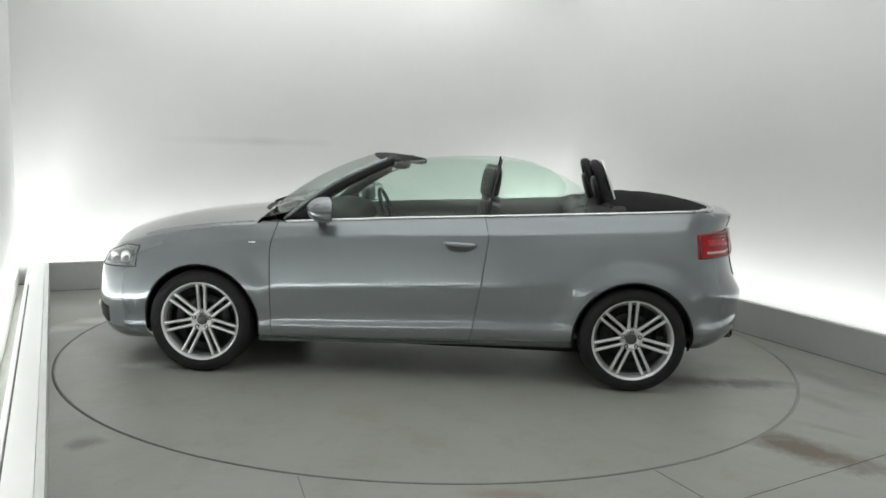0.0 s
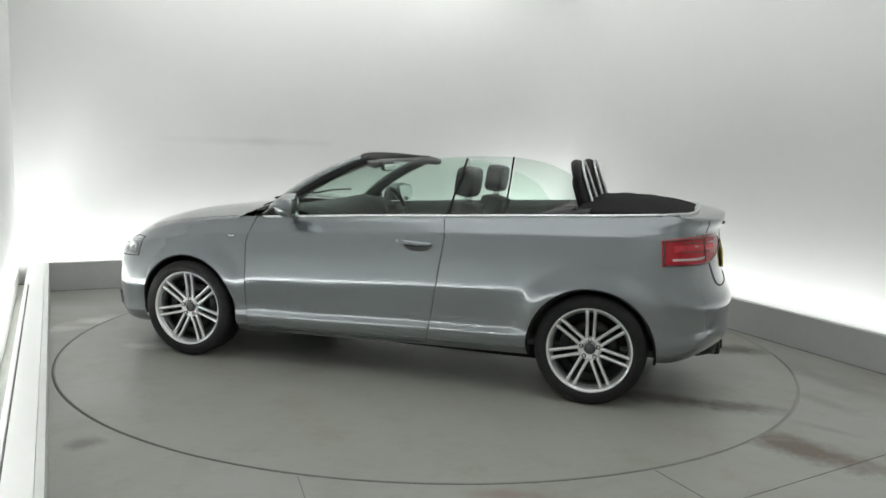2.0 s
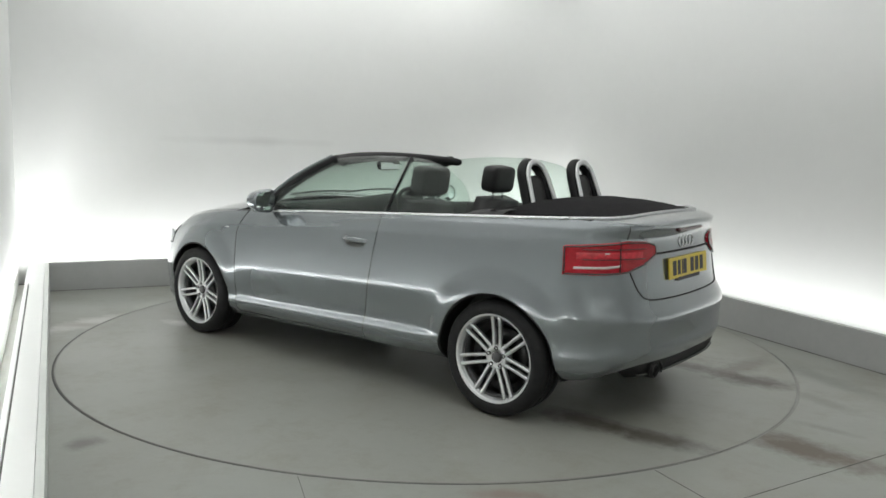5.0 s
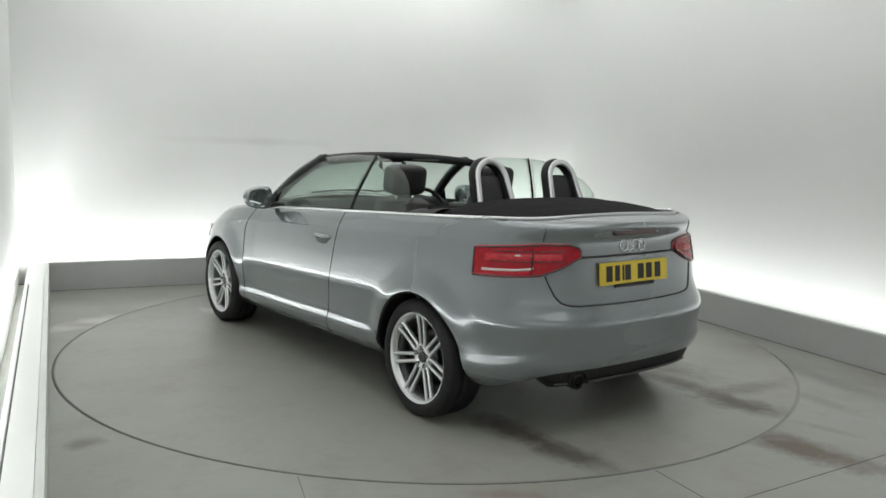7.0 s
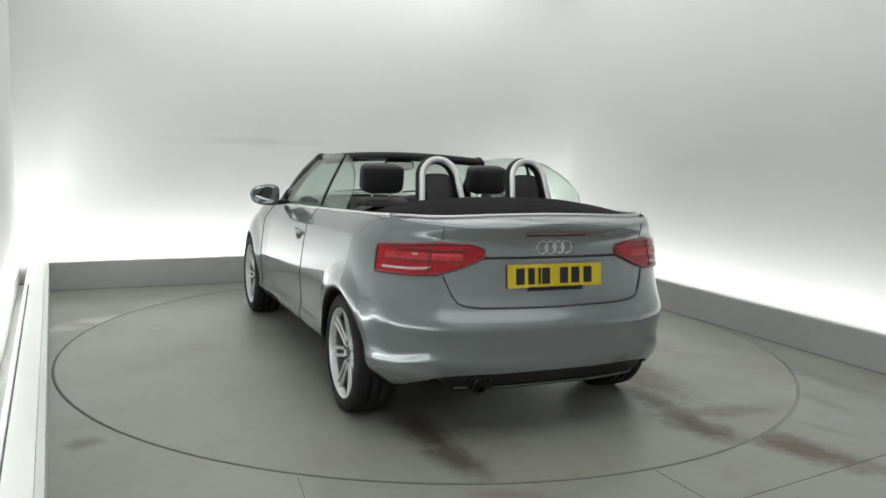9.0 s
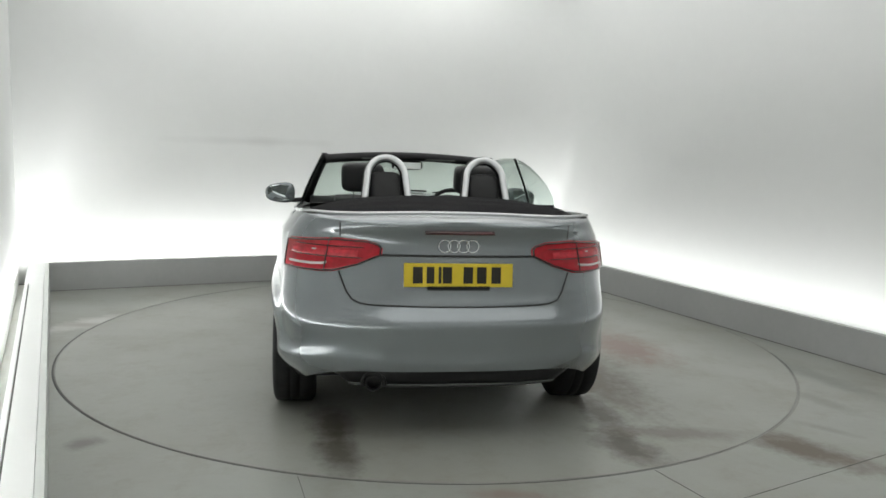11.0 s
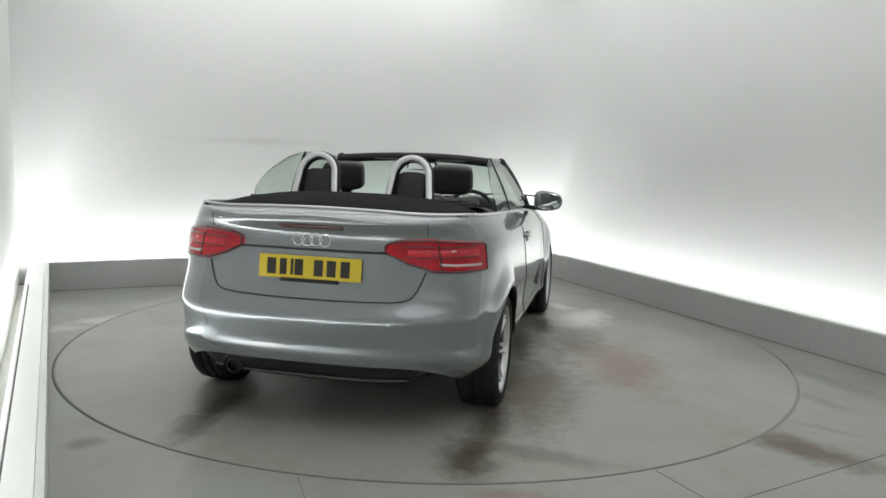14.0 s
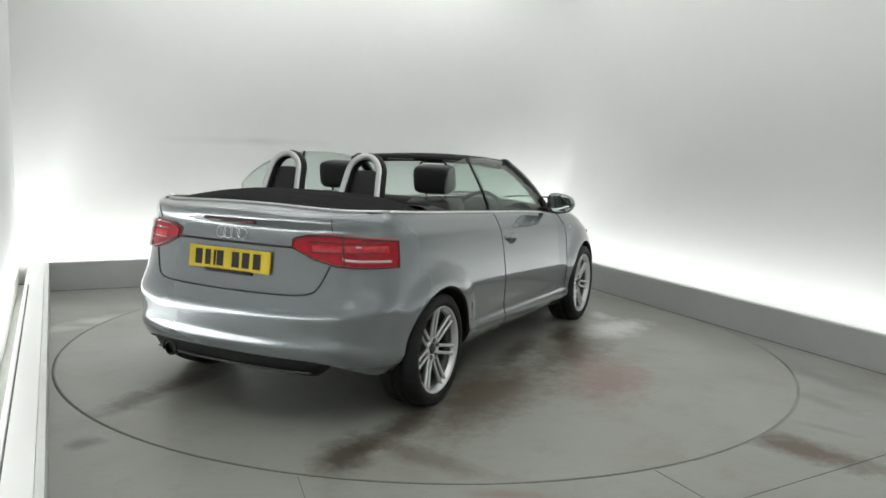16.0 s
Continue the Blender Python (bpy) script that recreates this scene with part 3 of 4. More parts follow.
def wheel(car, x, sgn):
    w = new("wheel")
    w.parent = car
    w.matrix_basis = Matrix.Translation((x, (0.797 if x > 0 else 0.766) * sgn, HUB + 0.003)) @ (pose(0, 0, 0) if sgn > 0 else pose(0, 0, 0, 0, 0, 180))
    # the wheel's outer face looks along +y
    R = TYRE
    prof = [(0.225, -0.095), (0.245, -0.108), (0.275, -0.112), (0.293, -0.104), (R - 0.003, -0.092), (R, -0.06), (R, -0.03), (R - 0.006, -0.028), (R - 0.006, -0.022), (R, -0.02),
            (R, 0.02), (R - 0.006, 0.022), (R - 0.006, 0.028), (R, 0.03), (R, 0.06), (R - 0.004, 0.092), (0.294, 0.104), (0.275, 0.112), (0.262, 0.114), (0.250, 0.111), (0.240, 0.106), (0.232, 0.095), (0.225, 0.09)]
    part("tyre", lathe(prof, 72, closed=True), RUBBER, w, "black low-profile rubber tyre")
    lip = [(0.208, 0.066), (0.218, 0.078), (0.222, 0.088), (0.226, 0.098), (0.236, 0.104), (0.241, 0.104), (0.243, 0.098), (0.236, 0.088), (0.226, 0.066)]
    part("rim", lathe(lip, 72, closed=True), ALLOY, w, "silver alloy rim with seven twin spokes")
    step = [(0.2075, 0.030), (0.2135, 0.036), (0.2145, 0.044), (0.210, 0.046), (0.2070, 0.042)]
    part("rim_step", lathe(step, 72, closed=True), ALLOY, w, "inner step of the silver rim")
    # barrel and well are coloured dark to stand for the shade behind the spokes
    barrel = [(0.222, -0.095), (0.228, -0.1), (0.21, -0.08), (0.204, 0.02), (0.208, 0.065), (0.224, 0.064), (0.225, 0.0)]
    part("barrel", lathe(barrel, 72, closed=True), ALLOYDARK, w, "inside of the rim, its shade put into the colour")
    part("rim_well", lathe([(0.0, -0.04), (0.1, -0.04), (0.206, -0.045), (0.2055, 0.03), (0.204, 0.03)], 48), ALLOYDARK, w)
    part("brake_disc", lathe([(0.06, 0.0), (0.155, 0.0), (0.157, -0.006), (0.155, -0.024), (0.06, -0.024)], 48, closed=True), EXHAUST, w, "worn steel brake disc")
    cal = prism([(0.12 * math.cos(a), 0.12 * math.sin(a)) for a in (-0.5, -0.2, 0.1, 0.4)] + [(0.175 * math.cos(a), 0.175 * math.sin(a)) for a in (0.4, 0.1, -0.2, -0.5)], -0.02, 0.03)
    bmesh.ops.rotate(cal, verts=cal.verts, cent=(0, 0, 0), matrix=Matrix.Rotation(-math.pi / 2, 3, "X"))
    part("brake_caliper", soften(cal, 0.006), BLACKPLASTIC, w)
    for i in range(7):
        a = math.pi / 2 + 2 * math.pi * i / 7
        bm = bmesh.new()
        for off in (-1, 1):
            # one arm: from the hub to the rim, slightly bowed outwards
            rings = []
            for k in range(9):
                s = k / 8
                r = 0.046 + (0.231 - 0.046) * s
                t = off * (0.0185 + 0.004 * s)
                hw, y = 0.0104 - 0.0018 * math.sin(s * math.pi), 0.068 + 0.024 * s ** 1.6
                ring = []
                for dt, dy in ((-hw, -0.022), (-hw, -0.004), (-hw * 0.55, 0), (hw * 0.55, 0), (hw, -0.004), (hw, -0.022)):
                    ring.append(bm.verts.new((r * math.cos(a) - (t + dt) * math.sin(a), y + dy, r * math.sin(a) + (t + dt) * math.cos(a))))
                rings.append(ring)
            for p, q in zip(rings, rings[1:]):
                for e in range(6):
                    bm.faces.new((p[e], p[(e + 1) % 6], q[(e + 1) % 6], q[e]))
            bm.faces.new(rings[0]), bm.faces.new(rings[-1][::-1])
        bmesh.ops.recalc_face_normals(bm, faces=bm.faces)
        part("spoke", bm, ALLOY, w)
    part("hub", lathe([(0.0, 0.058), (0.03, 0.058), (0.034, 0.06), (0.046, 0.069), (0.060, 0.071), (0.066, 0.066), (0.069, 0.045), (0.06, 0.0)], 40), ALLOY, w)
    part("hub_cap", lathe([(0.0, 0.07), (0.024, 0.07), (0.029, 0.066), (0.030, 0.055)], 32), ALLOYDARK, w)
    for i in range(5):
        a = math.pi / 2 + 2 * math.pi * i / 5
        bm = lathe([(0.0, 0.066), (0.007, 0.066), (0.008, 0.0725), (0.012, 0.0725), (0.013, 0.066), (0.013, 0.05)], 14)
        bmesh.ops.translate(bm, verts=bm.verts, vec=(0.050 * math.cos(a), 0.001, 0.050 * math.sin(a)))
        part("wheel_bolt", bm, ALLOYDARK, w)
    return w


def lamp_patch(lo_hi, steps, x_from, y_to, lift, rows_n=8, z_ref=0.87):
    """A lens that follows the tail's rounding from a place on the side to one on the back."""
    p0 = phi_at(x_from, z_ref, -1)
    rows = []
    # the angle at which the skin's y reaches y_to
    p1 = p0
    while p1 < math.pi / 2 - 0.002 and skin(p1, z_ref, -1).y > y_to:
        p1 += 0.002
    # even steps along the surface
    fine = [p0 + (p1 - p0) * i / 300 for i in range(301)]
    pts = [skin(f, z_ref, -1) for f in fine]
    run = [0.0]
    for a, b in zip(pts, pts[1:]):
        run.append(run[-1] + (b - a).length)
    for i in range(steps + 1):
        want = run[-1] * i / steps
        k = min(max(0, sum(1 for r in run if r < want) - 1), 299)
        f = fine[k] + (fine[k + 1] - fine[k]) * (want - run[k]) / max(1e-9, run[k + 1] - run[k])
        lo, hi = lo_hi(i / steps)
        row = []
        for j in range(rows_n + 1):
            z = lo + (hi - lo) * j / rows_n
            p = skin(f, z, -1)
            d = skin(f + 0.004, z, -1) - skin(f - 0.004, z, -1)
            n = d.cross(Vector((0, 0, 1))).normalized()
            if n.x > 0 and n.y < 0.3:
                n = -n
            if n.y < -0.01:
                n = -n
            e = min(1.0, 0.99 * min(j, rows_n - j), 0.99 * min(i, steps - i))
            row.append(p + n * (lift * e - 0.006 * (1 - e)))
        rows.append(row)
    return rows


def mirrored(rows, sgn):
    return [[(p[0], p[1] * sgn, p[2]) for p in row] for row in rows]


def car_lights(car):
    top = [(0, 0.946), (0.35, 0.960), (0.6, 0.970), (0.85, 0.962), (0.95, 0.945), (1, 0.920)]
    bot = [(0, 0.796), (0.45, 0.798), (0.60, 0.803), (0.8, 0.838), (1, 0.898)]
    for sgn in (1, -1):
        light = new("tail_light")
        light.parent = car
        light["label"] = "red tail light wrapped round the corner"
        base = lamp_patch(lambda s: (lerp_table(bot, s), lerp_table(top, s)), 40, -1.636, 0.362, 0.012, 14)
        part("lens", sheet(mirrored(base, sgn)), REDLENS, light)
        band = lamp_patch(lambda s: (lerp_table(bot, 0.06 + s * 0.6) + 0.030, lerp_table(bot, 0.06 + s * 0.6) + 0.052), 24, -1.68, 0.60, 0.0132, 4)
        part("reflector_strip", sheet(mirrored(band, sgn)), CLEARLENS, light, "pale clear strip in the lens")
        upper = lamp_patch(lambda s: (0.862, 0.928), 24, -1.685, 0.46, 0.0126, 4)
        part("lamp_chamber", sheet(mirrored(upper, sgn)), REDBRIGHT, light, "brighter red inner lamp")
        edge = [row[1] for row in base[1:-1]] + base[-2][2:-2] + [row[-2] for row in base[-2:0:-1]] + base[1][-3:1:-1]
        part("lens_rim", tube([(p[0], p[1] * sgn, p[2]) for p in edge], 0.0045, 6, closed=True), REDDARK, light, "dark red rim of the lens")
        for z in (0.878, 0.926):
            rib = lamp_patch(lambda s: (z - 0.004, z + 0.004), 20, -1.70, 0.43 if z < 0.93 else 0.50, 0.0128, 4)
            part("lens_rib", tube([(p[0], p[1] * sgn, p[2]) for p in (row[2] for row in rib[1:-1])], [0.0008] + [0.0026] * 17 + [0.0008], 6), REDDARK, light, "dark line inside the lens")
        spot = lamp_patch(lambda s: (0.900, 0.914), 6, -1.80, 0.66, 0.0134, 4)
        part("bulb_reflector", sheet(mirrored(spot, sgn)), CLEARLENS, light, "pale bulb reflector")
        gap = lamp_patch(lambda s: (0.80, 0.972), 2, -1.815, 0.556, 0.014, 8)
        part("lens_gap", tube([(p[0], p[1] * sgn, p[2]) for p in gap[1]], 0.003, 6), GROOVE, light)
        # head light
        head = new("head_light")
        head.parent = car
        head["label"] = "clear head light in the wing's corner"
        rows, rows2 = [], []
        for i in range(15):
            x = 1.72 + (2.05 - 1.72) * i / 14
            lo, hi = 0.585 + 0.03 * (1 - i / 14), min(0.735 - 0.02 * i / 14, smooth_table(BELT, x, 0.03) - 0.012)
            r1, r2 = [], []
            for j in range(7):
                z = lo + (hi - lo) * j / 6
                p = skin(x, z)
                n = Vector((0.75, 0.65, 0))
                e = min(1.0, 3 * min(j, 6 - j) / 6, 6 * min(i, 14 - i) / 14)
                q = p + n * (0.012 * e - 0.006 * (1 - e))
                r1.append((q.x, q.y * sgn, q.z))
                q = p + n * (0.004 * e - 0.006 * (1 - e))
                r2.append((q.x, q.y * sgn, q.z))
            rows.append(r1), rows2.append(r2)
        part("housing", sheet(rows2), HOUSING, head, "dark grey lamp housing")
        part("cover", sheet(rows), LAMPGLASS, head).visible_shadow = False
        loop = [rows[0][j] for j in range(7)] + [rows[i][6] for i in range(1, 15)] + [rows[14][j] for j in range(5, -1, -1)] + [rows[i][0] for i in range(13, 0, -1)]
        part("lamp_gap", tube([Vector(p) + Vector((0.004, 0.005 * sgn, 0)) for p in loop], 0.0035, 6, closed=True), GROOVE, head)
        for x, z, size in ((1.80, 0.662, 0.040), (1.90, 0.65, 0.036)):
            c = skin(x, z) + Vector((0.004, 0.002, 0))
            bm = lathe([(0.0, -0.012), (0.5 * size, -0.004), (0.85 * size, 0.004), (size, 0.007), (1.02 * size, -0.004)], 24)
            bmesh.ops.rotate(bm, verts=bm.verts, cent=(0, 0, 0), matrix=Matrix.Rotation(-0.45, 3, "Z"))
            bmesh.ops.translate(bm, verts=bm.verts, vec=c)
            bmesh.ops.scale(bm, verts=bm.verts, vec=(1, sgn, 1))
            part("reflector", bm, ALLOY, head, "bright round reflector")


def glasshouse(car):
    # windscreen
    def rail(s, base):
        y = -1 + 2 * s
        if base:
            return Vector((1.02 - 0.20 * abs(y) ** 2.2, 0.735 * y, 0.992 - 0.062 * y * y))
        return Vector((0.37 - 0.15 * y * y, 0.60 * y, 1.340 - 0.030 * y * y))
    rows = []
    for k in range(13):
        t = k / 12
        row = []
        for i in range(25):
            p = rail(i / 24, True).lerp(rail(i / 24, False), t)
            bow = 0.035 * math.sin(t * math.pi)
            row.append(p + Vector((bow * 0.45, 0, bow * 0.9)))
        rows.append(row)
    part("windscreen", sheet(rows, 0.005), GLASS, car, "curved clear windscreen").visible_shadow = False
    part("cowl", tube([rail(i / 24, True) + Vector((0.035, 0, -0.030)) for i in range(25)], 0.032, 8, flat=0.7), BLACKPLASTIC, car, "black plastic scuttle below the windscreen")
    for y0, l in ((0.28, 0.52), (-0.30, 0.50)):
        pts = [Vector((1.0, y0, 1.005)).lerp(Vector((0.93 - 0.02, y0 - l, 1.02)), k / 8) + Vector((0, 0, 0.012 * math.sin(k / 8 * math.pi))) for k in range(9)]
        part("wiper", tube(pts, 0.007, 6), BLACKPLASTIC, car)
    for sgn in (1, -1):
        pil = [rows[k][24 if sgn > 0 else 0] + Vector((-0.006, 0.008 * sgn, 0)) for k in range(13)]
        part("pillar", tube(pil, 0.016, 10), PAINT, car, "painted windscreen pillar")
        inner = [p + Vector((-0.042, -0.008 * sgn, -0.012)) for p in pil]
        part("pillar_trim", tube(inner, 0.030, 10), BLACKPLASTIC, car, "black inner pillar trim")
    # header: dark panel with soft edges behind the top of the screen
    hrows = []
    for dx, dz in ((0.012, -0.012), (0.0, 0.002), (-0.06, 0.004), (-0.12, -0.002), (-0.158, -0.016), (-0.162, -0.042), (-0.12, -0.058), (-0.04, -0.045), (0.012, -0.012)):
        hrows.append([rail(i / 24, False) + Vector((dx * (1 - 0.1 * abs(2 * i / 24 - 1)), 0, dz)) for i in range(25)])
    part("windscreen_header", sheet(hrows), HEADER, car, "black windscreen header with roof catches")
    for y in (0.0,):
        part("mirror_stalk", tube([(0.30, y, 1.315), (0.285, y, 1.255)], 0.012, 8), BLACKPLASTIC, car)
        part("interior_mirror", cushion(0.275, y, 1.250, 0.035, 0.23, 0.07, 0.5, 10), BLACKPLASTIC, car, "black interior mirror")
        face = soften(block(0, 0, 0, 0.006, 0.20, 0.048), 0.0025, 1)
        bmesh.ops.transform(face, verts=face.verts, matrix=pose(0.2575, y, 1.247, 0, 10, 0))
        part("interior_mirror_glass", face, MIRRORGLASS, car, "mirror glass", False)
    for sgn in (1, -1):
        part("sun_visor", soften(block(0.22, 0.31 * sgn, 1.293, 0.10, 0.36, 0.012), 0.005, 2), GREYCLOTH, car)
    # side windows
    TOPS = [(-1.02, 1.10), (-0.99, 1.150), (-0.94, 1.205), (-0.86, 1.252), (-0.73, 1.303), (-0.60, 1.328), (-0.49, 1.338), (-0.18, 1.335), (0.03, 1.318), (0.19, 1.298), (0.33, 1.221), (0.50, 1.123), (0.675, 1.023), (0.80, 0.95)]

    def pane_rows(x0, x1, n, lean0, lean1):
        out = []
        for i in range(n + 1):
            s = i / n
            x = x0 + (x1 - x0) * s
            lean = lean0 + (lean1 - lean0) * s
            zb = smooth_table(BELT, x) - 0.01
            row = []
            for k in range(8):
                t = k / 7
                xx = x + lean * t
                zt = max(zb + 0.003, lerp_table(TOPS, xx) - 0.004)
                z = zb + (zt - zb) * t
                h = (z - zb) / 0.34
                row.append(Vector((xx, 0.765 - 0.135 * h ** 1.25, z)))
            out.append(row)
        return out
    for sgn in (1, -1):
        front = pane_rows(0.76, -0.395, 30, -0.03, -0.075)
        rear = pane_rows(-0.425, -0.985, 20, -0.075, -0.02)
        part("door_window", sheet(mirrored(front, sgn), 0.004), GLASS, car, "raised green tinted side window").visible_shadow = False
        part("quarter_window", sheet(mirrored(rear, sgn), 0.004), GLASS, car, "raised green tinted rear side window").visible_shadow = False
        post = [(p.x - 0.014, (p.y - 0.004) * sgn, p.z) for p in front[-1]]
        part("window_seal", tube(post, 0.008, 8), TRIMBLACK, car, "black seal between the side windows")
        part("mirror_triangle", sheet(mirrored([[Vector((0.80, 0.772, 0.93)), Vector((0.80, 0.772, 0.945))], [Vector((0.62, 0.775, 0.935)), Vector((0.62, 0.745, 1.05))]], sgn), 0.01), BLACKPLASTIC, car)


def cabin(car):
    # inner sides, floor and bulkhead
    for sgn in (1, -1):
        rows = []
        for i in range(31):
            x = 0.95 - (0.95 + 1.72) * i / 30
            zt = smooth_table(BELT, x)
            o = skin(x, zt - 0.002).y
            rows.append([(x, (o - 0.004) * sgn, zt - 0.002), (x, (o - 0.035) * sgn, zt + 0.004), (x, (o - 0.075) * sgn, zt - 0.012), (x, (o - 0.085) * sgn, zt - 0.06), (x, (o - 0.075) * sgn, 0.6), (x, (o - 0.11) * sgn, 0.34)])
        part("inner_side_panel", sheet(rows), INNER, car, "dark grey moulded inner side panel")
        belt = []
        for i in range(61):
            x = 0.80 - (0.80 + 1.625) * i / 60
            p = skin(x, smooth_table(BELT, x) - 0.001)
            belt.append((p.x, (p.y + 0.001) * sgn, p.z + 0.002))
        # the bright line sweeps inwards behind the cabin
        part("belt_moulding", tube(belt, 0.0085, 8), CHROME, car, "bright polished waistline moulding")
    def deck_z(x, y):
        tip = skin(x, smooth_table(BELT, x, 0.03))
        crown = max(tip.z, smooth_table(CROWN, x, 0.03))
        return tip.z + (crown - tip.z) * (1 - min(1.0, abs(y) / tip.y) ** 2.6)
    rim = []
    for i in range(49):
        a = 1 - 2 * i / 48
        x = -1.625 - 0.19 * (1 - abs(a) ** 5)
        y = skin(-1.625, smooth_table(BELT, -1.625) - 0.001).y * a
        rim.append((x, y, deck_z(x, y) + 0.001 + 0.003 * (1 - abs(a))))
    part("deck_moulding", tube(rim, 0.0085, 8), ALLOY, car, "bright moulding behind the roof cover")
    part("cabin_floor", block(-0.35, 0, 0.30, 2.7, 1.5, 0.04), GREYCLOTH, car)
    part("underbody", soften(block(0.26, 0, 0.225, 3.0, 1.10, 0.16), 0.02, 2), BLACKPLASTIC, car, "black underbody")
    part("floor_pan", soften(block(-0.01, 0, 0.29, 1.66, 1.46, 0.09), 0.02, 2), BLACKPLASTIC, car, "black floor pan between the axles")
    # dashboard
    dash = []
    for x, z in ((0.98, 0.93), (0.80, 0.975), (0.62, 0.985), (0.52, 0.955), (0.47, 0.88), (0.50, 0.74), (0.56, 0.55)):
        dash.append([(x + 0.05 * (1 - (2 * i / 16 - 1) ** 2) * 0.4, (-0.71 + 1.42 * i / 16), z + 0.03 * math.exp(-((-0.71 + 1.42 * i / 16 + 0.37) / 0.2) ** 2) * (0.4 < x < 0.7)) for i in range(17)])
    part("dashboard", sheet(dash), BLACKPLASTIC, car, "black moulded dashboard")
    # steering wheel, on the right
    wheel_ob = new("steering_wheel")
    wheel_ob.parent = car
    wheel_ob.matrix_basis = pose(0.33, -0.36, 0.90, 0, -68, 0)
    part("rim", tube([(0.18 * math.cos(a), 0.18 * math.sin(a), 0) for a in (2 * math.pi * i / 36 for i in range(36))], 0.015, 10, closed=True), LEATHER, wheel_ob)
    part("boss", soften(block(0, 0, -0.01, 0.12, 0.16, 0.05), 0.02, 3), BLACKPLASTIC, wheel_ob)
    for a in (0.1, math.pi - 0.1, -math.pi / 2):
        part("spoke", tube([(0, 0, -0.005), (0.17 * math.sin(a), 0.17 * math.cos(a), 0)], 0.014, 6), ALLOYDARK, wheel_ob)
    # front seats
    for sgn in (1, -1):
        seat = new("front_seat")
        seat.parent = car
        seat["label"] = "black leather sports seat with headrest"
        seat.location = (0, 0.37 * sgn, 0)
        part("cushion", cushion(0.02, 0, 0.50, 0.54, 0.52, 0.18, 0.4), LEATHER, seat)
        back = soften(block(0, 0, 0.285, 0.13, 0.50, 0.57), 0.05, 4)
        for v in back.verts:
            v.co.y *= 1.0 - 0.28 * max(0, (v.co.z - 0.30) / 0.24)
        bmesh.ops.transform(back, verts=back.verts, matrix=pose(-0.27, 0, 0.50, 0, -16, 0))
        part("backrest", back, LEATHER, seat)
        part("headrest", cushion(-0.425, 0, 1.186, 0.125, 0.275, 0.185, 0.40, -8), LEATHER, seat)
        for y in (0.06, -0.06):
            part("headrest_post", tube([(-0.42, y, 1.02), (-0.425, y, 1.12)], 0.007, 8), CHROME, seat)
    bench = new("rear_bench")
    bench.parent = car
    bench["label"] = "black leather rear bench"
    part("cushion", soften(block(-0.72, 0, 0.55, 0.48, 1.16, 0.16), 0.05, 4), LEATHER, bench)
    bk = soften(block(0, 0, 0.25, 0.13, 1.16, 0.52), 0.05, 4)
    bmesh.ops.transform(bk, verts=bk.verts, matrix=pose(-0.93, 0, 0.55, 0, -14, 0))
    part("backrest", bk, LEATHER, bench)
    # roll hoops with the rear headrests inside
    for sgn in (1, -1):
        hoop = new("roll_hoop")
        hoop.parent = car
        hoop["label"] = "polished roll hoop around a black headrest"
        hoop.location = (0.015, 0.280 * sgn, 0)

        def arch(half, top_z, lean):
            """Two legs that lean together and a round top."""
            pts, z0 = [], 1.06
            turn = top_z - half
            for k in range(8):
                z = z0 + (turn - z0) * k / 8
                pts.append((0, half * (1 + 0.20 * (turn - z) / (turn - z0)), z))
            for k in range(25):
                a = math.pi * k / 24
                pts.append((0, half * math.cos(a), turn + half * math.sin(a)))
            pts += [(0, -y, z) for _, y, z in pts[:8][::-1]]
            return [(-1.235 + lean * (z - z0), y, z) for _, y, z in pts]
        part("bar", tube(arch(0.106, 1.330, 0.36), 0.0185, 12, flat=0.5, lead=Vector((1, 0, 0))), ALLOY, hoop, "polished aluminium bar")
        part("black_bar", tube([(p[0] + 0.042, p[1] * 0.98, p[2] - 0.004) for p in arch(0.106, 1.330, 0.36)], 0.024, 10, flat=1.35, lead=Vector((1, 0, 0))), BLACKPLASTIC, hoop)
        part("headrest", cushion(-1.14, 0, 1.145, 0.080, 0.185, 0.215, 0.5, 18), LEATHER, hoop)
    # folded soft top, a shallow padded shape in the well
    rows = []
    for i in range(31):
        s = i / 30
        x = -1.14 - 0.655 * s
        half = min(lerp_table([(0, 0.64), (0.15, 0.69), (0.5, 0.70), (0.7, 0.665), (0.85, 0.59), (0.95, 0.50), (1, 0.40)], s), skin(x, 1.06).y - 0.02)
        top = lerp_table([(0, 1.095), (0.08, 1.122), (0.3, 1.135), (0.6, 1.128), (0.85, 1.108), (1, 1.083)], s)
        edge = lerp_table([(0, 1.05), (0.8, 1.068), (1, 1.072)], s)
        row = []
        for k in range(33):
            a = -1 + 2 * k / 32
            z = edge + (top - edge) * (1 - abs(a) ** 3.2)
            z += 0.0015 * math.sin(9 * s * math.pi + 1.3 * math.sin(4 * a)) * (1 - a * a)
            row.append((x, half * a, z))
        rows.append(row)
    part("folded_roof_cover", sheet(rows, 0.01), FABRIC, car, "black fabric of the folded soft top")
    part("roof_well_edge", sheet([[(-1.03, y, 1.02), (-1.15, y, 1.085), (-1.15, y, 0.9)] for y in (-0.70, -0.35, 0, 0.35, 0.70)]), BLACKPLASTIC, car)
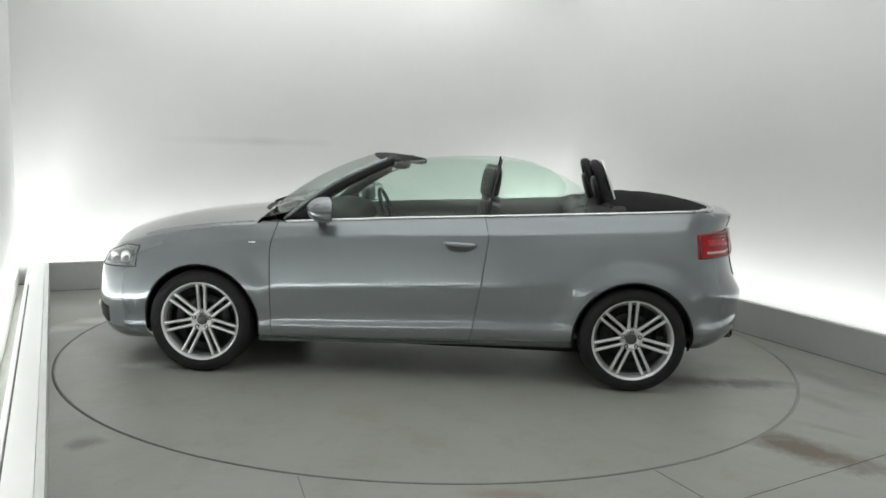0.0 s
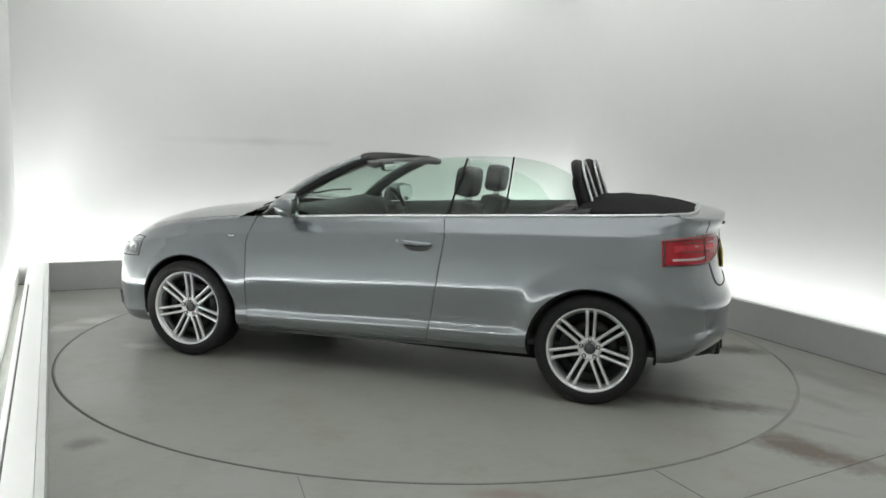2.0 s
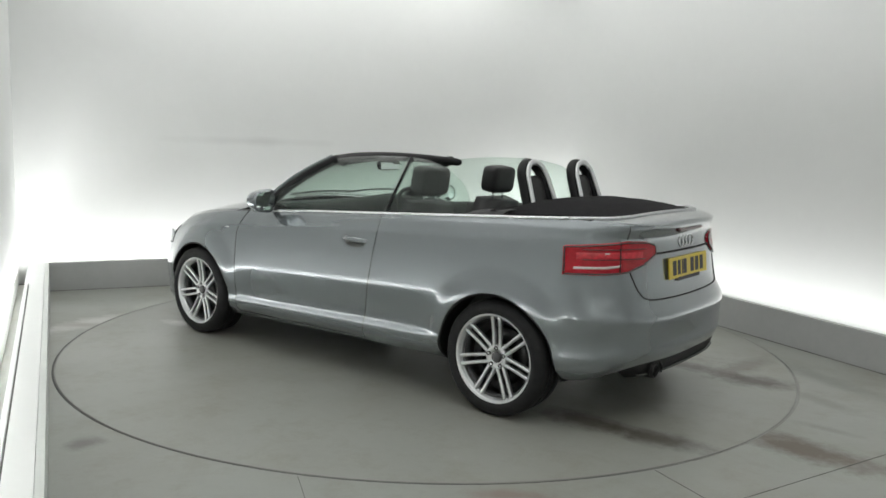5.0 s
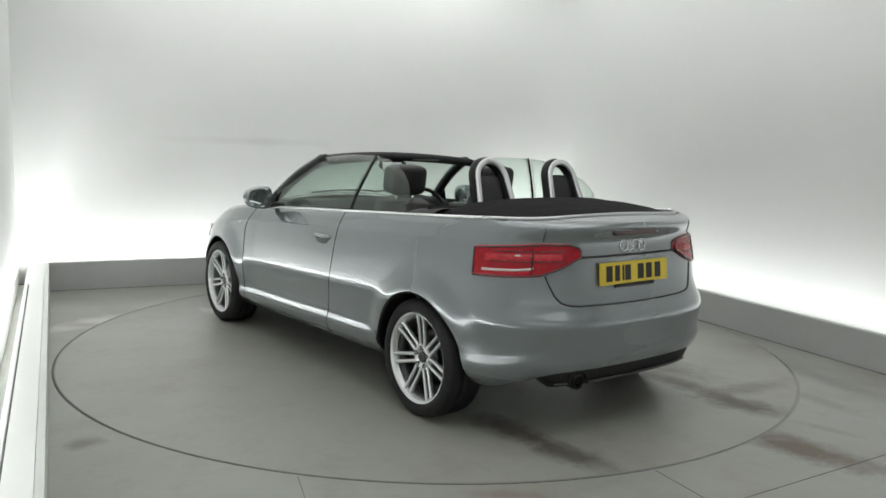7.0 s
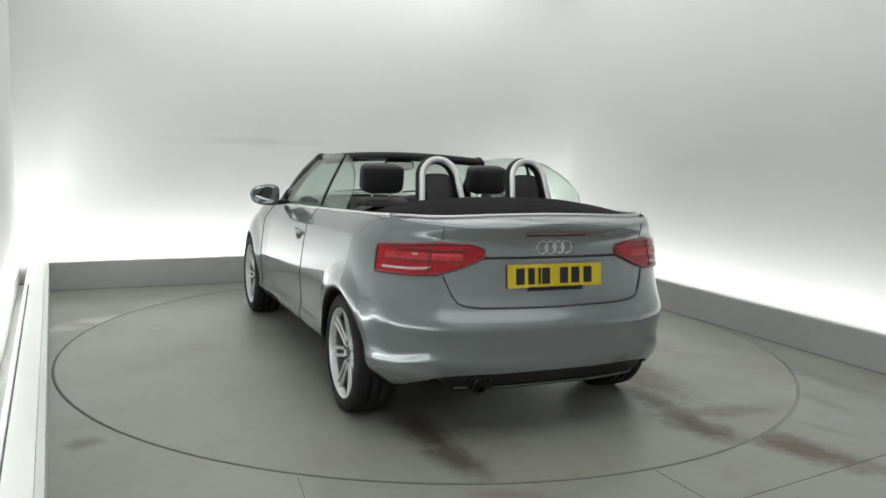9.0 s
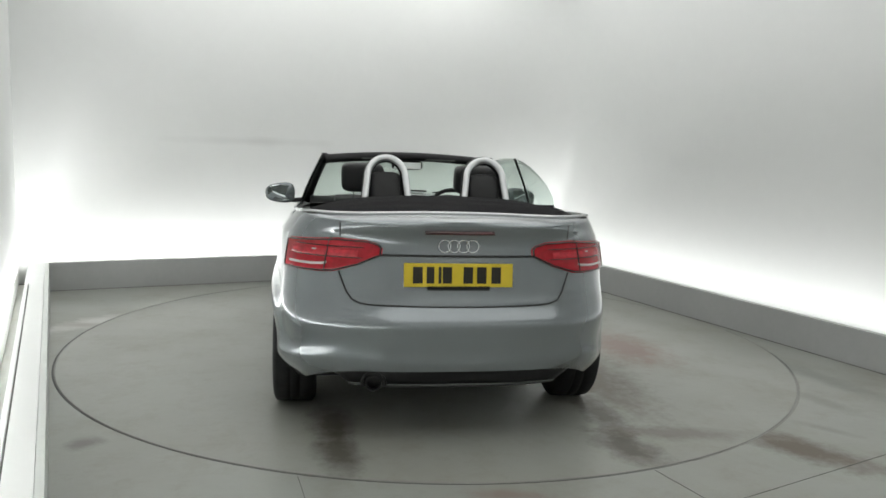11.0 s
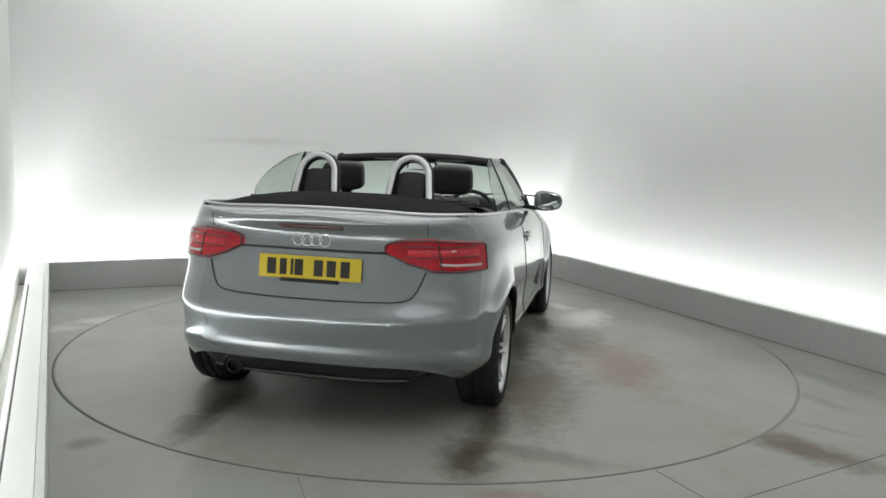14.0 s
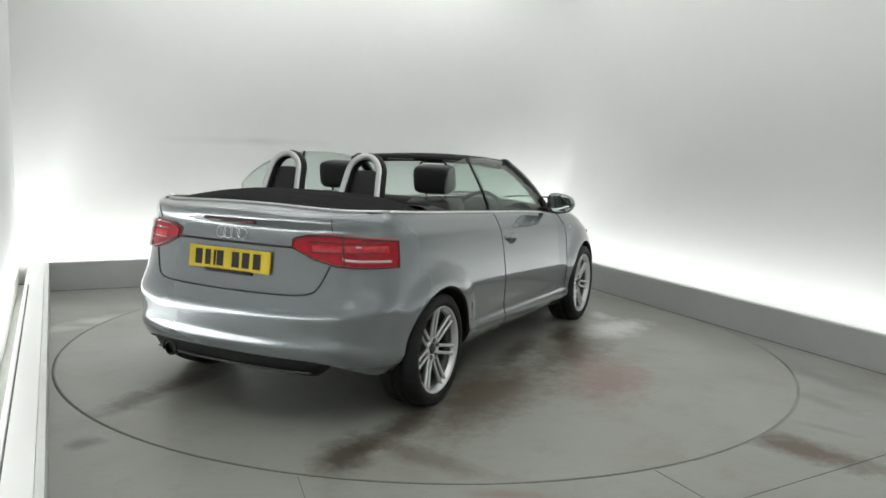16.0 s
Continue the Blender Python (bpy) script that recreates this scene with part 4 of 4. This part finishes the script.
    for sgn in (1, -1):
        rows = []
        for i in range(9):
            x = -0.93 - 0.30 * i / 8
            zt, o = smooth_table(BELT, x), skin(x, smooth_table(BELT, x) - 0.002).y
            up = 0.030 * min(1.0, i / 2.5)
            rows.append([(x, (o - 0.012) * sgn, zt - 0.004), (x, (o - 0.045) * sgn, zt + 0.5 * up), (x, (o - 0.09) * sgn, zt + up), (x, 0.50 * sgn, zt + up), (x, 0.44 * sgn, zt - 0.03)])
        part("roof_side_trim", sheet(rows), BLACKPLASTIC, car, "black trim beside the folded roof")
    well = []
    for i in range(21):
        x = -1.12 - 0.60 * i / 20
        zt = smooth_table(BELT, x)
        e = skin(x, zt - 0.002).y - 0.012
        well.append([(x, -e, zt - 0.004), (x, -0.62, zt - 0.012), (x, 0.62, zt - 0.012), (x, e, zt - 0.004)])
    part("roof_well_floor", sheet(well), FABRIC, car)


def door_mirrors(car):
    for sgn in (1, -1):
        mir = new("door_mirror")
        mir.parent = car
        mir["label"] = "painted door mirror on a black foot"
        rows = []
        for i in range(13):
            s = i / 12
            x = 0.632 - 0.137 * s
            f = math.sin(min(1.0, s * 1.25 + 0.03) * math.pi / 2) ** 0.42
            ring = []
            for k in range(24):
                a = 2 * math.pi * k / 24
                cy, sy = math.cos(a), math.sin(a)
                y = 0.108 * f * abs(cy) ** 0.7 * (1 if cy > 0 else -1)
                z = 0.074 * f * abs(sy) ** 0.7 * (1 if sy > 0 else -1)
                ring.append((x - 0.03 * (y / 0.108), (0.93 + y) * sgn, 1.012 + z * (1 - 0.18 * y / 0.108)))
            rows.append(ring + [ring[0]])
        bm = sheet(rows)
        bmesh.ops.holes_fill(bm, edges=[e for e in bm.edges if e.is_boundary])
        part("shell", bm, PAINT, mir)
        g = bmesh.new()
        vs = [g.verts.new((0.494 - 0.03 * math.cos(a), (0.93 + 0.093 * abs(math.cos(a)) ** 0.7 * (1 if math.cos(a) > 0 else -1)) * sgn, 1.012 + 0.060 * abs(math.sin(a)) ** 0.7 * (1 if math.sin(a) > 0 else -1)))
              for a in (2 * math.pi * i / 28 for i in range(28))]
        g.faces.new(vs)
        part("glass", g, MIRRORGLASS, mir, "mirror glass", False)
        part("foot", tube([(0.60, 0.76 * sgn, 0.955), (0.575, 0.83 * sgn, 0.952), (0.55, 0.89 * sgn, 0.962)], 0.026, 10, flat=0.7), BLACKPLASTIC, mir)


def car_details(car):
    # gaps between panels
    seam("panel_gap", [skin(door_front(z), z) for z in [0.215 + (0.925 - 0.215) * i / 24 for i in range(25)]], car, 0.0028)
    seam("panel_gap", [skin(door_rear(z), z) for z in [0.245 + (0.99 - 0.245) * i / 24 for i in range(25)]], car, 0.0028)
    seam("panel_gap", [skin(0.85 - 1.16 * i / 24, 0.225 + 0.02 * i / 24) for i in range(25)], car, 0.0028)
    # bonnet's shut line
    bon = []
    for i in range(30):
        x = 1.0 + 0.72 * i / 29
        zt, cr = smooth_table(BELT, x, 0.03), smooth_table(CROWN, x, 0.03)
        tip = skin(x, zt)
        y = tip.y - 0.035
        s = 0.035 / tip.y
        bon.append((x, y, zt + (max(cr, zt) - zt) * (1 - (1 - s) ** 2.6) + 0.001))
    seam("bonnet_gap", bon, car, 0.0014)

    # boot lid's shut line on the back, U-shaped, and the crease above the plate
    def back(y, z, out=0.0):
        lo, hi = 0.02, math.pi / 2
        for _ in range(40):
            mid = (lo + hi) / 2
            if skin(mid, z, -1).y > abs(y):
                lo = mid
            else:
                hi = mid
        p = skin(lo, z, -1)
        return Vector((p.x - out, y, p.z))
    u = [(0.56, 0.81), (0.545, 0.77), (0.525, 0.72), (0.50, 0.685), (0.46, 0.67), (0.40, 0.664)]
    pts = [back(y, z, 0.001) for y, z in u] + [back(0.40 - 0.80 * i / 20, 0.664 - 0.006 * math.sin(i / 20 * math.pi), 0.001) for i in range(1, 20)] + [back(-y, z, 0.001) for y, z in u[::-1]]
    part("boot_lid_gap", tube(pts, 0.004, 6), GROOVE, car)
    # the crease's shade is drawn as a dark line across the lid
    part("boot_lid_crease_shade", tube([back(0.37 - 0.74 * i / 20, 0.893, 0.0) for i in range(21)], 0.006, 6), GROOVE, car)
    seam("boot_lid_gap", [back(0.556, 0.972 + 0.07 * i / 6, 0.0) for i in range(7)], car, 0.003)
    # bumper: black lower trim, exhaust
    rows = []
    for i in range(41):
        y = 0.61 - 1.22 * i / 40
        e = min(1.0, (0.62 - abs(y)) / 0.14) ** 0.7
        x = back(y, 0.362).x
        rows.append([(x + 0.004 + 0.01 * (1 - e), y, 0.372), (x + 0.010, y, 0.372 - 0.02 * e), (x + 0.022, y, 0.372 - 0.062 * e), (x + 0.035, y, 0.372 - 0.10 * e), (x + 0.12, y * 0.98, 0.372 - 0.13 * e)])
    part("diffuser", sheet(rows), BLACKPLASTIC, car, "black lower bumper insert")
    for y0, y1 in ((0.51, 0.445), (0.34, -0.50)):
        lip = [y0 + (y1 - y0) * i / 40 for i in range(41)]
        part("diffuser_lip", tube([(back(y, 0.345).x + 0.022, y, 0.283) for y in lip], [0.002] + [0.009] * 39 + [0.002], 8, flat=0.6), INNER, car, "dark grey splitter lip")
    bm = lathe([(0.031, 0.0), (0.038, -0.006), (0.040, -0.014), (0.040, -0.12), (0.035, -0.12), (0.030, -0.01)], 28, closed=True)
    bmesh.ops.transform(bm, verts=bm.verts, matrix=Matrix.Translation((-1.988, 0.392, 0.290)) @ pose(0, 0, 0, 0, 0, 90))
    part("tailpipe", bm, EXHAUST, car, "dark steel exhaust tip")
    # a black disc plugs the pipe and stands for the shade inside
    bm = lathe([(0.0, 0.0), (0.036, 0.0), (0.036, -0.05)], 20)
    bmesh.ops.transform(bm, verts=bm.verts, matrix=Matrix.Translation((-1.95, 0.392, 0.290)) @ pose(0, 0, 0, 0, 0, 90))
    part("pipe_shade", bm, GROOVE, car)
    part("pipe_surround", tube([(-1.984 + 0.01 * math.cos(a), 0.392 + 0.054 * math.cos(a), 0.294 + 0.052 * math.sin(a)) for a in (math.pi * (-0.12 + 1.24 * i / 24) for i in range(25))], [0.003] + [0.0065] * 23 + [0.003], 8), BLACKPLASTIC, car)
    # number plate: yellow, its characters as plain bars
    plate = new("number_plate")
    plate.parent = car
    plate["label"] = "yellow rear number plate with dark bars"
    tilt = 6
    plate.matrix_basis = pose(-1.965, 0, 0.806, 0, tilt, 0)
    part("board", soften(block(0, 0, 0, 0.008, 0.52, 0.111), 0.003, 2), YELLOW, plate, smooth=False)
    for k, yy in enumerate((0.195, 0.135, 0.09, 0.055, -0.045, -0.11, -0.18)):
        wd = (0.046, 0.036, 0.014, 0.044, 0.046, 0.046, 0.046)[k]
        part("bar", block(-0.0045, yy, 0, 0.002, wd, 0.078), DARKINK, plate, smooth=False)
    part("plate_holder", soften(block(0.004, 0, -0.062, 0.016, 0.30, 0.02), 0.003, 1), BLACKPLASTIC, plate, smooth=False)
    part("brake_light", tube([back(0.165 - 0.33 * i / 16, 1.005, 0.004) for i in range(17)], 0.011, 8, flat=0.9), REDDARK, car, "dark red high brake light")
    badge = new("badge")
    badge.parent = car
    badge["label"] = "four bright rings on the boot lid"
    for k in range(4):
        c = back(0.0675 - 0.045 * k, 0.94, 0.003)
        part("ring", tube([(c.x + 0.1 * 0.03 * math.sin(a), c.y + 0.029 * math.cos(a), c.z + 0.029 * math.sin(a)) for a in (2 * math.pi * i / 28 for i in range(28))], 0.0026, 8, closed=True), CHROME, badge)
    # door handles, each over a dark patch that paints its hollow's shade
    for sgn in (1, -1):
        handle = new("door_handle")
        handle.parent = car
        out = skin(-0.15, 0.83).y
        pts = [(-0.165 - 0.19 * k / 10, (out - 0.004 + 0.014 * math.sin(k / 10 * math.pi) ** 0.6) * sgn, 0.838 - 0.005 * k / 10) for k in range(11)]
        # no hollow is cut: this dark sheet on the skin stands for its shade
        bowl_shade = []
        for k in range(13):
            c = math.cos(math.pi * k / 12)
            x, drop = -0.262 + 0.085 * c, 0.046 * math.sin(math.pi * k / 12) ** 0.7
            row = []
            for q in range(5):
                z = 0.832 - drop * q / 4
                row.append((x, (skin(x, z).y + 0.0012 - 0.0016 * (q == 4 or k in (0, 12))) * sgn, z))
            bowl_shade.append(row)
        part("recess_shade", sheet(bowl_shade), INNER, handle, "dark patch painting the finger hollow's shade below the grip")
        part("grip", tube(pts, [0.012] + [0.0165] * 9 + [0.012], 10, flat=0.95), PAINT, handle)
        q = skin(0.98, 0.80)
        part("wing_badge", soften(block(q.x, (q.y + 0.001) * sgn, q.z, 0.042, 0.005, 0.009), 0.002, 1), CHROME, car, "small bright badge")
        # front bumper's side grille with slats
        g = new("bumper_grille")
        g.parent = car
        part("frame", sheet([[(q.x + 0.002, (q.y + 0.002) * sgn, q.z) for q in (skin(x, z) for z in (0.232, 0.265, 0.30, 0.335, 0.368 - 0.05 * k / 5))] for k, x in enumerate((2.11, 2.08, 2.05, 2.02, 1.985, 1.95))]), BLACKPLASTIC, g)
        for z in (0.252, 0.282, 0.312):
            part("slat", tube([(q.x + 0.003, (q.y + 0.004) * sgn, q.z) for q in (skin(1.97 + 0.125 * i / 8, z) for i in range(9))], 0.0045, 6), INNER, g)
        part("fog_lamp", tube([(q.x + 0.001, (q.y + 0.001) * sgn, q.z) for q in (skin(2.055, 0.318), skin(2.085, 0.322))], 0.018, 10), CLEARLENS, g, "small clear fog lamp")
    # wheel housings, dark inside
    for ax in (AXLE, -AXLE):
        for sgn in (1, -1):
            rows = []
            for i in range(25):
                a = math.radians(-11 + 202 * i / 24)
                c, s = math.cos(a), math.sin(a)
                e = skin(ax + ARCH * c, max(0.2, HUB - 0.005 + ARCH * s)).y
                rows.append([(ax + ARCH * c, (e - 0.0005) * sgn, HUB - 0.005 + ARCH * s), (ax + (ARCH - 0.012) * c, (e - 0.006) * sgn, HUB - 0.005 + (ARCH - 0.012) * s),
                             (ax + (ARCH + 0.004) * c, (e - 0.03) * sgn, HUB - 0.005 + (ARCH + 0.004) * s), (ax + (ARCH + 0.02) * c, 0.52 * sgn, HUB + (ARCH + 0.02) * s), (ax, 0.515 * sgn, HUB)])
            part("wheel_housing", sheet(rows), BLACKPLASTIC, car, "black wheel housing")


def build_car():
    car = thing("convertible_car", "metallic grey convertible car, soft top folded, on the turntable", "car")
    bodywork(car)
    for x in (AXLE, -AXLE):
        for sgn in (1, -1):
            wheel(car, x, sgn)
    car_lights(car)
    glasshouse(car)
    cabin(car)
    door_mirrors(car)
    car_details(car)
    return car


CAR = build_car()


# ---- what moves ----
def motions():
    """The turntable carries the car round, clockwise seen from above."""
    car_rows, table_rows = [], []
    for k in range(33):
        t = k * 0.5
        a = 3.0709 - 0.1227 * t - 0.0001 * (t - 8) ** 2
        c, s = math.cos(a), math.sin(a)
        car_rows.append((t, pose(c * 0.0183 - s * 0.1633, s * 0.0183 + c * 0.1633, 0, 0, 0, math.degrees(a))))
        table_rows.append((t, pose(0, 0, 0, 0, 0, math.degrees(a))))
    walk(CAR, car_rows)
    walk(TURNTABLE, table_rows)


motions()
